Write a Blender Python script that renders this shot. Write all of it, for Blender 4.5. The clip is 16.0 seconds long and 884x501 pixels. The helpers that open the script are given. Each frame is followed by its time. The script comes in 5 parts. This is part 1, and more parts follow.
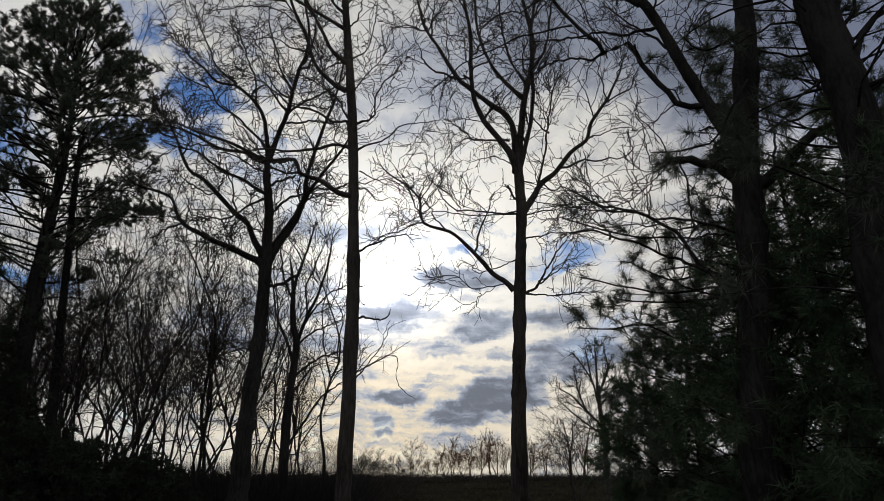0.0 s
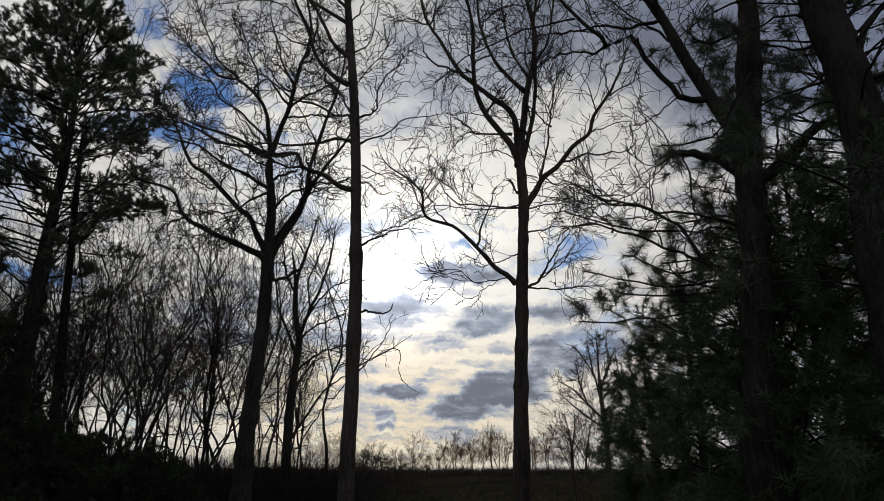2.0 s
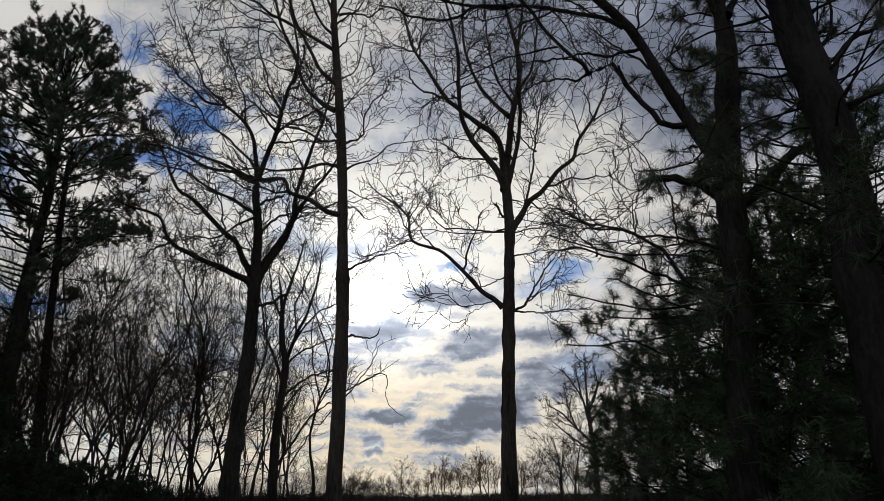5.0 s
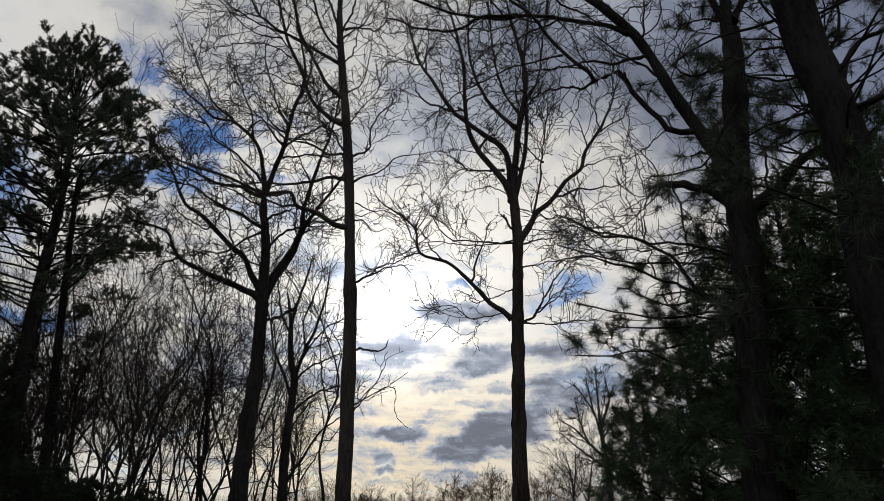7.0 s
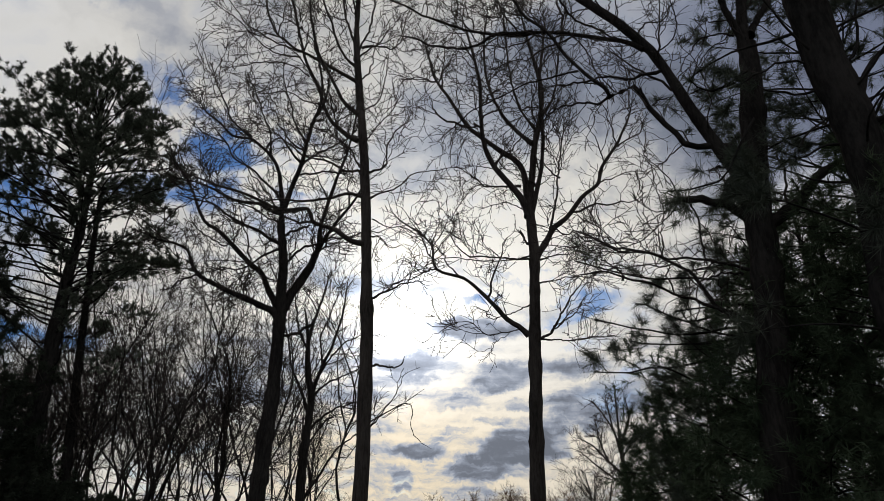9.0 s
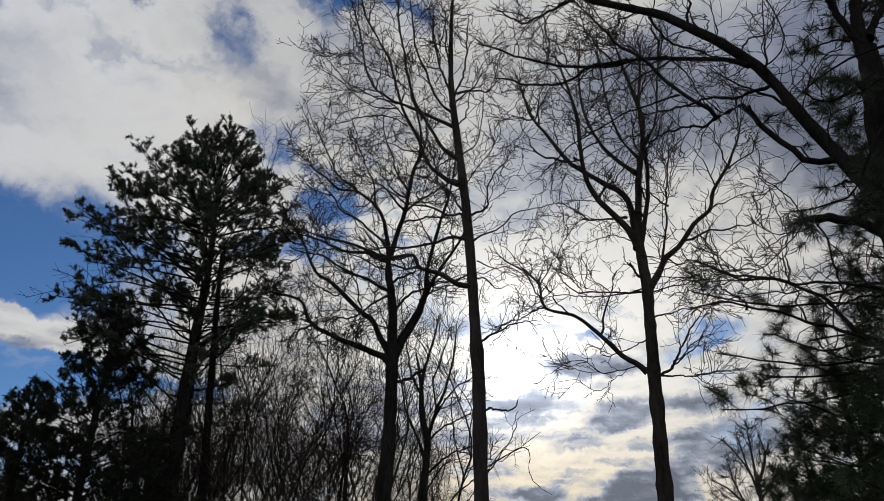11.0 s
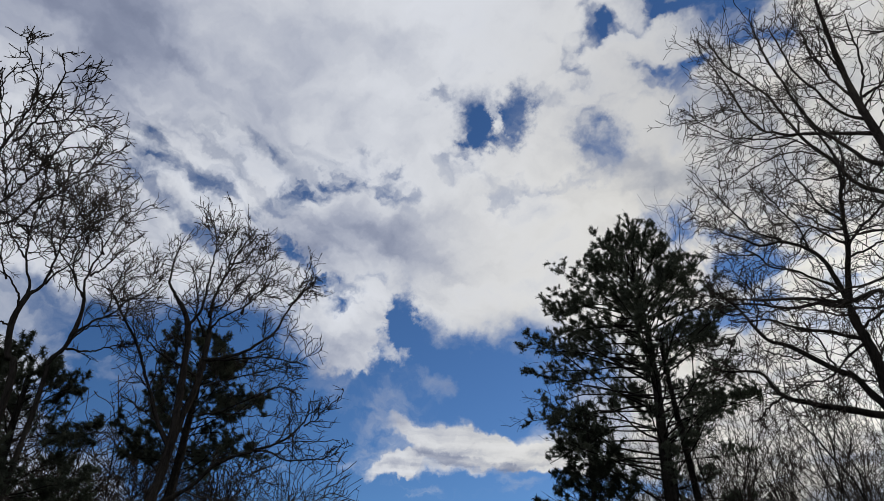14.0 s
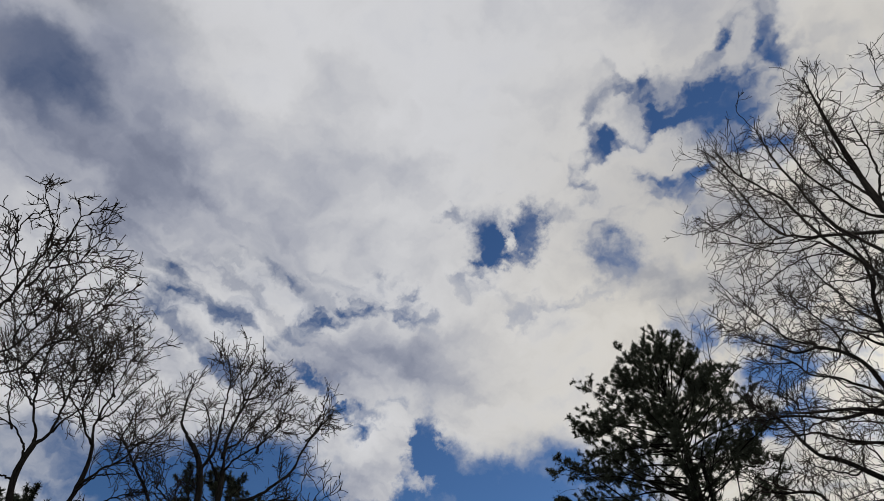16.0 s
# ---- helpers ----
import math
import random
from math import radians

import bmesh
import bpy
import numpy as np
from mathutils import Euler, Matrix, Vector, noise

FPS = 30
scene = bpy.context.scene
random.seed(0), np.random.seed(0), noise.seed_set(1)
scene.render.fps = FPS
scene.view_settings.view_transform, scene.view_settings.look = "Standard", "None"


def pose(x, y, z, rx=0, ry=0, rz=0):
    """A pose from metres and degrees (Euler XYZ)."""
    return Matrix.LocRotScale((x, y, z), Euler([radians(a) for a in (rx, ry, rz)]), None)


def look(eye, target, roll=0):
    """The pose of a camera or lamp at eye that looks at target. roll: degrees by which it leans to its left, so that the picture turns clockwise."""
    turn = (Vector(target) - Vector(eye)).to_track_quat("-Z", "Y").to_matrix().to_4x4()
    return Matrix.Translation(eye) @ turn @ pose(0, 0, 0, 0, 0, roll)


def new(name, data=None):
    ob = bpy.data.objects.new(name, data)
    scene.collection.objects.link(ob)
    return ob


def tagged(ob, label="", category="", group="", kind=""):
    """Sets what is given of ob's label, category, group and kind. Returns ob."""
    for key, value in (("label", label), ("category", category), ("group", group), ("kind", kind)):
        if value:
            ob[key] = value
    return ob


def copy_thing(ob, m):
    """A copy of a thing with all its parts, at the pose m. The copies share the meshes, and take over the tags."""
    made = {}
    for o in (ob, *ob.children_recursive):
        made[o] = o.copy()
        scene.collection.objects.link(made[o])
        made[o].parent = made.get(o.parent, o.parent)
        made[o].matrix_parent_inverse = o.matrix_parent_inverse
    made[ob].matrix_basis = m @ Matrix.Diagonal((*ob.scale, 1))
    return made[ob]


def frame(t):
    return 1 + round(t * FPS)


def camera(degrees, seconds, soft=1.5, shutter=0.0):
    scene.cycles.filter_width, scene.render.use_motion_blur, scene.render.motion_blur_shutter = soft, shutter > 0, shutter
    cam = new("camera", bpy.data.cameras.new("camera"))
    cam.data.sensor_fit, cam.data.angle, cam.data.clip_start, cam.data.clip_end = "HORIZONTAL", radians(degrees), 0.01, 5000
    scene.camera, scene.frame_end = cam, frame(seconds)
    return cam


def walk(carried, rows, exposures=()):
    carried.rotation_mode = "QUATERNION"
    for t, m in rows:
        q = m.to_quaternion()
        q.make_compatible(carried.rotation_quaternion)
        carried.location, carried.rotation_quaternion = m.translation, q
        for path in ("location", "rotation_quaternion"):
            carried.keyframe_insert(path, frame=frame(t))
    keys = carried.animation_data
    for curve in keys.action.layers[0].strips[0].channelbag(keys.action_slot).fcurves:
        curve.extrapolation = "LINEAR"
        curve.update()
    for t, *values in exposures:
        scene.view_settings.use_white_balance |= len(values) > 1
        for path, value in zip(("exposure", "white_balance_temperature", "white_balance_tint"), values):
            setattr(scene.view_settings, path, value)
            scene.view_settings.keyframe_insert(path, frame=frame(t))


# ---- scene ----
EYE = 1.6
cam = camera(65.86, 16.0, soft=0.5)
walk(cam, [
    (0.0, pose(0.000, 0.000, EYE + 0.000, 108.80, 0.00, -0.00)),
    (0.5, pose(-0.021, -0.017, EYE - 0.006, 108.91, -0.12, -0.49)),
    (1.0, pose(-0.023, -0.005, EYE - 0.008, 108.79, 0.05, -0.34)),
    (1.5, pose(-0.018, -0.003, EYE - 0.010, 108.31, 0.05, 0.09)),
    (2.0, pose(-0.013, -0.014, EYE - 0.015, 108.33, -0.01, 0.15)),
    (2.5, pose(-0.008, -0.037, EYE - 0.014, 108.44, 0.09, -0.16)),
    (3.0, pose(0.009, -0.047, EYE - 0.020, 108.56, 0.19, -0.51)),
    (3.5, pose(0.016, -0.072, EYE - 0.022, 108.57, 0.09, -0.26)),
    (4.0, pose(0.027, -0.070, EYE - 0.017, 108.98, 0.30, -0.25)),
    (4.5, pose(0.022, -0.068, EYE - 0.016, 109.78, 0.43, -0.54)),
    (4.7, pose(0.006, -0.075, EYE - 0.015, 110.04, 0.56, -0.76)),
    (6.8, pose(0.047, 0.044, EYE - 0.068, 111.00, 1.14, -0.02)),
    (7.0, pose(0.044, 0.035, EYE - 0.071, 111.65, 0.89, 0.22)),
    (7.5, pose(0.049, 0.038, EYE - 0.057, 112.61, 0.81, 0.54)),
    (8.0, pose(0.056, 0.029, EYE - 0.071, 112.96, 0.67, 0.89)),
    (8.2, pose(0.056, 0.029, EYE - 0.071, 112.95, 0.50, 1.00)),
    (10.3, pose(0.084, 0.082, EYE - 0.060, 114.07, 0.87, 4.30)),
    (10.5, pose(0.084, 0.087, EYE - 0.052, 115.07, 0.48, 5.28)),
    (11.0, pose(0.071, 0.103, EYE - 0.020, 116.39, -0.04, 11.16)),
    (11.5, pose(0.077, 0.062, EYE - 0.030, 116.08, -1.00, 22.12)),
    (12.0, pose(0.039, -0.020, EYE - 0.094, 117.22, -0.46, 33.78)),
    (12.5, pose(0.021, -0.063, EYE - 0.098, 118.51, -0.27, 40.70)),
    (13.0, pose(0.014, -0.057, EYE - 0.068, 120.25, -0.56, 44.43)),
    (13.5, pose(-0.006, -0.086, EYE - 0.063, 122.06, -0.70, 47.20)),
    (14.0, pose(-0.031, -0.092, EYE - 0.051, 123.52, -1.24, 49.30)),
    (14.5, pose(-0.074, -0.088, EYE - 0.009, 126.22, -0.99, 50.47)),
    (15.0, pose(-0.186, 0.008, EYE + 0.131, 129.71, -0.19, 51.97)),
    (15.5, pose(-0.261, 0.120, EYE + 0.243, 132.56, -0.52, 53.60)),
    (16.0, pose(-0.238, 0.070, EYE + 0.233, 133.54, 0.20, 52.31)),
], exposures=[(0.0, -0.03, 6500, 10), (10.0, -0.03, 6500, 10), (11.0, -0.1, 6400, 10), (12.0, -0.2, 6200, 10), (12.6, -0.14, 6200, 10),
              (13.1, 0.0, 6250, 10), (13.6, 0.08, 6350, 10), (14.5, 0.1, 6500, 10), (15.0, 0.0, 6700, 10), (16.0, -0.06, 6700, 10)])

# ---- world and sun ----
SUN_AZ, SUN_EL = 4.9, 16.8          # degrees, left of the y axis and above the horizon


def heading(az, el):
    a, e = radians(az), radians(el)
    return Vector((-math.sin(a) * math.cos(e), math.cos(a) * math.cos(e), math.sin(e)))


world = bpy.data.worlds.new("evening_sky")
scene.world = world
world.use_nodes = True
wt = world.node_tree
wt.nodes.clear()


class Net:
    """Short hand for node trees."""

    def __init__(self, tree):
        self.t = tree

    def node(self, kind, operation=None, vector_type=None):
        n = self.t.nodes.new(kind)
        if operation:
            n.operation = operation
        if vector_type:
            n.vector_type = vector_type
        return n

    def put(self, sock, v):
        if isinstance(v, bpy.types.NodeSocket):
            self.t.links.new(v, sock)
        else:
            sock.default_value = v

    def math(self, op, a, b=0.0, c=0.0, clamp=False):
        n = self.node("ShaderNodeMath", op)
        n.use_clamp = clamp
        for s, v in zip(n.inputs, (a, b, c)):
            self.put(s, v)
        return n.outputs[0]

    def vec(self, op, a, b=(0, 0, 0), out=0):
        n = self.node("ShaderNodeVectorMath", operation=op)
        self.put(n.inputs[0], a)
        self.put(n.inputs[1], b)
        return n.outputs[out]

    def scaled(self, a, k):
        n = self.node("ShaderNodeVectorMath", operation="SCALE")
        self.put(n.inputs[0], a)
        self.put(n.inputs["Scale"], k)
        return n.outputs[0]

    def noise(self, vector, scale, detail=4.0, rough=0.55, out="Fac"):
        n = self.node("ShaderNodeTexNoise")
        self.put(n.inputs["Vector"], vector)
        self.put(n.inputs["Scale"], scale)
        self.put(n.inputs["Detail"], detail)
        self.put(n.inputs["Roughness"], rough)
        return n.outputs[out]

    def ramp(self, v, a, b, lo=0.0, hi=1.0, smooth=True):
        n = self.node("ShaderNodeMapRange")
        n.interpolation_type = "SMOOTHSTEP" if smooth else "LINEAR"
        for s, x in zip(n.inputs, (v, a, b, lo, hi)):
            self.put(s, x)
        return n.outputs[0]

    def mix(self, f, a, b, how="MIX"):
        n = self.node("ShaderNodeMix")
        n.data_type, n.blend_type = "RGBA", how
        self.put(n.inputs[0], f)
        for s, v in ((n.inputs[6], a), (n.inputs[7], b)):
            self.put(s, v if isinstance(v, bpy.types.NodeSocket) else (*v, 1))
        return n.outputs[2]


W = Net(wt)
way_in = W.node("ShaderNodeTexCoord").outputs["Generated"]
# ragged cloud edges: the direction is shaken by noise at two scales
shake = W.vec("SUBTRACT", W.noise(way_in, 5.0, 5.0, 0.6, "Color"), (0.5, 0.5, 0.5))
fine = W.vec("SUBTRACT", W.noise(way_in, 22.0, 4.0, 0.65, "Color"), (0.5, 0.5, 0.5))
bent = W.vec("ADD", W.vec("ADD", way_in, W.scaled(shake, 0.11)), W.scaled(fine, 0.045))
crisp = W.vec("SUBTRACT", W.noise(way_in, 70.0, 3.0, 0.6, "Color"), (0.5, 0.5, 0.5))
bent = W.vec("ADD", bent, W.scaled(crisp, 0.008))


# the clouds lie in a layer, so their pattern shrinks towards the horizon
parts = W.node("ShaderNodeSeparateXYZ")
wt.links.new(bent, parts.inputs[0])
over = W.math("DIVIDE", 1.0, W.math("ADD", W.math("MAXIMUM", parts.outputs[2], 0.0), 0.16))
layer = W.scaled(W.vec("MULTIPLY", bent, (1, 1, 0.15)), over)
billow = W.noise(layer, 2.8, 6.0, 0.52)
puff = W.noise(layer, 9.0, 4.0, 0.5)
veil = W.noise(W.vec("ADD", layer, (3.1, 7.7, 1.3)), 1.5, 4.0, 0.5)


sure = W.vec("ADD", W.vec("ADD", W.vec("ADD", way_in, W.scaled(shake, 0.025)), W.scaled(fine, 0.06)), W.scaled(crisp, 0.035))


def field(total, spots, soft=0.45, vector=None):
    """Adds oval spots to a field: (azimuth, elevation, half width, half height, turn, weight), in degrees."""
    vector = vector or bent
    for az, el, w, h, turn, weight in spots:
        m = Matrix.Rotation(radians(az), 3, "Z") @ Matrix.Rotation(radians(el), 3, "X") @ Matrix.Rotation(radians(-turn), 3, "Y")
        n = W.node("ShaderNodeMapping", vector_type="TEXTURE")
        if isinstance(total, bpy.types.NodeSocket):      # keeps the nodes in a chain, one spot after another
            link = W.node("ShaderNodeVectorMath", operation="MULTIPLY_ADD")
            for sock, v in zip(link.inputs, (total, (1e-7, 1e-7, 1e-7), vector)):
                W.put(sock, v)
            W.put(n.inputs["Vector"], link.outputs[0])
        else:
            W.put(n.inputs["Vector"], vector)
        n.inputs["Rotation"].default_value = m.to_euler("XYZ")
        n.inputs["Scale"].default_value = (math.sin(radians(w)), 1e5, math.sin(radians(h)))
        r = W.vec("LENGTH", n.outputs[0], out=1)
        total = W.math("MULTIPLY_ADD", W.ramp(r, 1.0 + soft, 1.0 - soft), weight, total)
    return total


# where the clouds open to blue sky (weights above zero) and close again (below zero)
gaps = field(0.0, [        # the low band of blue
    (57, 21.2, 12.0, 5.8, 0, 1.0), (43, 23.7, 5.0, 4.7, 10, 1.0), (47, 14.2, 16, 1.5, 0, 0.9), (52, 11.0, 12, 1.3, 0, 0.8), (50, 7.6, 14, 1.6, 0, 0.8), (50, 12.6, 14, 1.0, 0, 0.7),
    (70, 24.0, 8.0, 3.0, 0, 0.8), (83, 23.0, 7.0, 2.2, 0, 0.6), (72, 16.5, 10, 6.0, 0, 0.9), (36.5, 20, 3, 4, 0, 0.5), (22.0, 28.9, 3.6, 1.5, 0, 0.6), (26, 25.4, 4.0, 1.2, 0, 0.6),
])
gaps = field(gaps, [       # openings overhead
    (27, 44, 6, 5, 0, 0.18), (22, 40, 4, 5, 0, 0.2), (13.6, 51.5, 3.0, 6.0, -25, 0.28), (19.0, 51.5, 4.5, 2.0, -35, 0.3), (100.0, 48.0, 5.0, 3.0, 0, 0.62), (97, 44.0, 4.0, 1.6, -20, 0.35),
    (95, 55, 5.0, 2.5, 0, 0.3), (29, 38.0, 1.2, 3.0, 0, 0.4), (-10.0, 17.5, 3.2, 1.0, 0, 0.6), (8, 20.5, 4.0, 0.8, 0, 0.35),
])
gaps = field(gaps, [       # behind the camera
    (120, 28, 14, 6, 0, 0.7), (-60, 34, 16, 7, 20, 0.6), (160, 40, 22, 10, 0, 0.6), (-130, 30, 20, 8, 0, 0.6),
])
gaps = field(gaps, [
    (46.0, 17.4, 7.0, 1.2, -14, -1.0), (53.5, 16.0, 3.2, 0.7, 18, -0.8), (48.9, 12.2, 2.4, 0.7, -4, -0.9), (51.0, 10.0, 9.0, 0.5, 0, -0.7),
], 0.35)
# smaller holes, streaks and hanging wisps, with frayed edges
gaps = field(gaps, [
    (46.8, 43.8, 1.9, 2.2, 0, 0.68), (41.6, 45.0, 1.3, 2.0, -20, 0.75), (43.6, 42.6, 1.8, 0.9, 0, 0.6), (51.1, 46.4, 1.4, 0.7, 0, 0.3),
    (44.2, 44.3, 0.6, 1.3, 20, -0.55), (33.0, 40.8, 2.1, 2.0, 0, 0.6), (36.3, 38.4, 1.8, 0.6, 0, 0.3), (79.2, 38.2, 1.6, 1.3, -40, 0.3), (82.5, 41.0, 2.4, 1.0, -17, 0.2),
    (73.4, 32.2, 1.4, 0.7, -35, 0.34), (77.4, 34.0, 3.0, 0.6, -35, 0.26), (64.0, 31.8, 3.6, 0.5, -41, 0.7), (59.5, 29.8, 1.6, 0.6, 0, 0.42), (53.4, 28.0, 1.0, 2.4, 0, 0.7), (53.0, 26.0, 2.6, 1.8, 0, 0.5),
], 0.75, sure)
gaps = field(gaps, [
    (15.6, 48.6, 3.0, 3.0, 0, 0.2), (20.5, 48.5, 4.0, 2.6, 0, 0.2), (24.0, 52.5, 3.0, 2.0, 0, 0.3),
    (27.7, 34.0, 1.6, 2.0, 0, 0.55), (22.4, 30.3, 2.8, 1.8, 0, 0.32), (34.9, 23.9, 2.0, 2.4, 0, 0.6), (21.4, 26.7, 2.0, 1.8, 0, 0.5), (23.6, 32.2, 2.8, 0.8, 0, 0.4), (15.5, 27.0, 1.6, 0.8, 0, 0.35),
    (-3.0, 8.0, 7.0, 4.0, 0, -0.6), (60.8, 25.6, 3.6, 2.2, 0, -1.0), (57.2, 26.6, 2.0, 2.4, 0, -0.8), (53.9, 24.8, 1.3, 0.9, 0, -0.9), (58.3, 23.6, 1.4, 1.0, 0, -0.6),
], 0.75, sure)
speckle = W.noise(W.vec("ADD", layer, (5.3, 1.9, 0.4)), 13.0, 3.0, 0.5)
mottle = W.math("MULTIPLY", W.ramp(speckle, 0.46, 0.68), field(0.0, [(67, 36, 13, 6, -10, 0.42), (50, 40, 10, 4, 0, 0.42), (20, 50, 9, 7, 0, 0.85), (21, 31, 9, 6, 0, 0.6), (-4, 19.5, 8, 2.5, 0, 0.6), (58, 27, 5, 3, 0, 0.4), (40, 46, 8, 5, 0, 0.3)], 0.6))
gaps = W.math("ADD", gaps, mottle)
mass = W.math("ADD", W.math("MULTIPLY", W.math("SUBTRACT", billow, 0.5), 2.1), W.math("MULTIPLY", W.math("SUBTRACT", puff, 0.5), 0.9))
# furrows in the cloud sheet
rows = W.node("ShaderNodeMapping", vector_type="TEXTURE")
W.put(rows.inputs["Vector"], layer)
rows.inputs["Rotation"].default_value = (0, 0, radians(106))
rows.inputs["Scale"].default_value = (4.0, 1.0, 1.0)
furrow = W.math("MULTIPLY", W.ramp(W.noise(rows.outputs[0], 17.0, 3.0, 0.5), 0.38, 0.72), field(0.0, [(76, 36, 16, 8, -20, 1.0), (95, 45, 12, 8, 0, 0.12)], 0.6))
cover = W.math("SUBTRACT", W.math("ADD", mass, 0.98), W.math("MULTIPLY_ADD", furrow, 0.30, gaps))
cover = W.ramp(cover, 0.0, 0.95)

# grey undersides of the clouds
neat = W.vec("ADD", W.vec("ADD", W.vec("ADD", way_in, W.scaled(shake, 0.02)), W.scaled(fine, 0.03)), W.scaled(crisp, 0.016))
grey = field(0.0, [
    (-1.3, 16.5, 3.6, 0.9, 0, 0.75), (-3.7, 16.1, 1.8, 0.6, 0, 0.4), (3.1, 13.4, 3.6, 1.1, 0, 0.6), (-3.3, 12.4, 2.6, 1.2, 12, 0.8), (-10.0, 13.2, 2.8, 0.9, 0, 0.6),
], 0.4, neat)
grey = field(grey, [
    (-11.1, 10.0, 4.0, 1.7, 8, 1.0), (0.1, 10.3, 2.1, 0.5, 0, 0.6), (-4.7, 9.9, 1.4, 0.5, 0, 0.5), (-4.6, 7.0, 2.5, 1.7, 0, 1.25), (-7.6, 7.3, 1.4, 1.4, 0, 0.8),
    (-1.4, 5.1, 2.2, 1.0, 0, 1.05), (3.4, 6.7, 2.1, 0.6, 0, 0.95), (0.1, 8.2, 1.6, 0.3, 0, 0.5), (-2.7, 8.9, 1.7, 0.35, 0, 0.6), (2.0, 7.6, 1.2, 0.3, 0, 0.4),
    (4.6, 4.3, 0.8, 0.9, 0, 0.6), (-0.7, 3.2, 1.8, 0.6, 0, 0.5), (6.0, 20.0, 5.0, 0.8, 0, 0.4), (47.0, 16.2, 6.0, 0.5, -12, 0.3), (-3.8, 18.2, 3.0, 0.7, 0, 0.35),
], 0.4, neat)
grey = field(grey, [
    (-9.0, 33.5, 8.0, 4.0, 0, 0.25), (-10.5, 21.5, 5.0, 3.0, 0, -0.5), (3.0, 30.0, 6.0, 4.0, 0, 0.35), (12.0, 11.0, 9.0, 4.0, 0, 0.45), (2.0, 5.5, 7.0, 2.0, 0, 0.3),
    (18.0, 22.0, 6.0, 3.0, 0, 0.15), (-35.0, 31.0, 12.0, 6.5, 0, 1.0), (-15.0, 38.0, 12.0, 4.5, 0, 0.45), (-6.0, 37.0, 16.0, 6.0, 0, 0.25), (88.0, 46.0, 16.0, 3.5, -15, 0.12), (82.0, 46.0, 15.0, 6.0, -10, 0.22), (57.0, 33.5, 9.0, 3.0, 0, 0.28), (100.0, 50.0, 10.0, 9.0, 0, 0.3),
], 0.7)
raw_dot = W.vec("DOT_PRODUCT", way_in, heading(SUN_AZ, SUN_EL), out=1)
sun_dot = W.math("MAXIMUM", raw_dot, 0.0)
core = W.math("POWER", sun_dot, 420.0)
glow = W.math("POWER", sun_dot, 50.0)
height = W.node("ShaderNodeSeparateXYZ")
wt.links.new(way_in, height.inputs[0])
low = W.ramp(height.outputs[2], 0.27, 0.02)

shade = W.math("MULTIPLY_ADD", W.math("SUBTRACT", billow, 0.47), W.ramp(raw_dot, 0.55, 0.9, 1.4, 1.5), grey)
shade = W.math("MULTIPLY_ADD", W.math("SUBTRACT", puff, 0.5), W.ramp(raw_dot, 0.75, 0.95, 0.75, 1.3), shade)
shade = W.math("MULTIPLY_ADD", W.math("SUBTRACT", veil, 0.5), 0.6, shade)
shade = W.math("MULTIPLY_ADD", furrow, 0.25, shade)
bands = W.noise(W.vec("MULTIPLY", W.vec("ADD", way_in, W.scaled(fine, 0.012)), (1, 1, 6.0)), 11.0, 4.0, 0.55)
shade = W.math("ADD", shade, W.math("MULTIPLY", W.math("SUBTRACT", bands, 0.52), W.math("MULTIPLY", W.ramp(height.outputs[2], 0.42, 0.2), 1.9)))
light = W.ramp(raw_dot, 0.6, 0.95, 0.62, 0.56)
light = W.math("MULTIPLY_ADD", glow, 0.33, light)
light = W.math("MULTIPLY_ADD", W.math("POWER", sun_dot, 10.0), 0.125, light)
dim = W.ramp(shade, -0.3, W.ramp(raw_dot, 0.9, 0.98, 1.05, 1.45), 1.2, W.ramp(raw_dot, 0.8, 0.98, 0.42, 0.30))
bright = W.math("MULTIPLY", light, dim)
bright = W.math("MULTIPLY_ADD", W.math("MULTIPLY", core, W.ramp(shade, 0.8, 0.0, 0.25, 1.0)), 1.9, bright)
white = W.mix(W.ramp(raw_dot, 0.6, 0.97), (0.915, 0.94, 1.0), (1.0, 0.97, 0.90))
slate = W.mix(W.ramp(raw_dot, 0.75, 0.975), (0.62, 0.71, 1.0), (0.75, 0.83, 1.0))
tone = W.mix(W.ramp(shade, 0.0, 0.9), white, slate)
warm = W.math("MULTIPLY", W.math("MULTIPLY", low, W.math("POWER", sun_dot, 24.0)), W.ramp(shade, 0.8, 0.0))
tone = W.mix(W.math("MULTIPLY", warm, 2.0, clamp=True), tone, (1.0, 0.86, 0.64))
clouds = W.scaled(tone, bright)

sky = W.node("ShaderNodeTexSky")
sky.sky_type, sky.sun_disc = "NISHITA", False
sky.sun_elevation = radians(SUN_EL)
sky.sun_rotation = radians(-SUN_AZ)
sky.altitude, sky.air_density, sky.dust_density, sky.ozone_density = 200, 1.0, 0.3, 3.0
blue = W.vec("MULTIPLY", sky.outputs[0], (0.044, 0.061, 0.083))
final = W.mix(cover, blue, clouds)
back = W.node("ShaderNodeBackground")
wt.links.new(final, back.inputs[0])
back.inputs[1].default_value = 1.0
wt.links.new(back.outputs[0], W.node("ShaderNodeOutputWorld").inputs[0])

sun_lamp = bpy.data.lights.new("sun", "SUN")
sun_lamp.energy, sun_lamp.angle, sun_lamp.color = 1.6, radians(6), (1.0, 0.92, 0.82)
sun = new("sun", sun_lamp)
sun.matrix_world = look(heading(SUN_AZ, SUN_EL) * 100, (0, 0, 0))


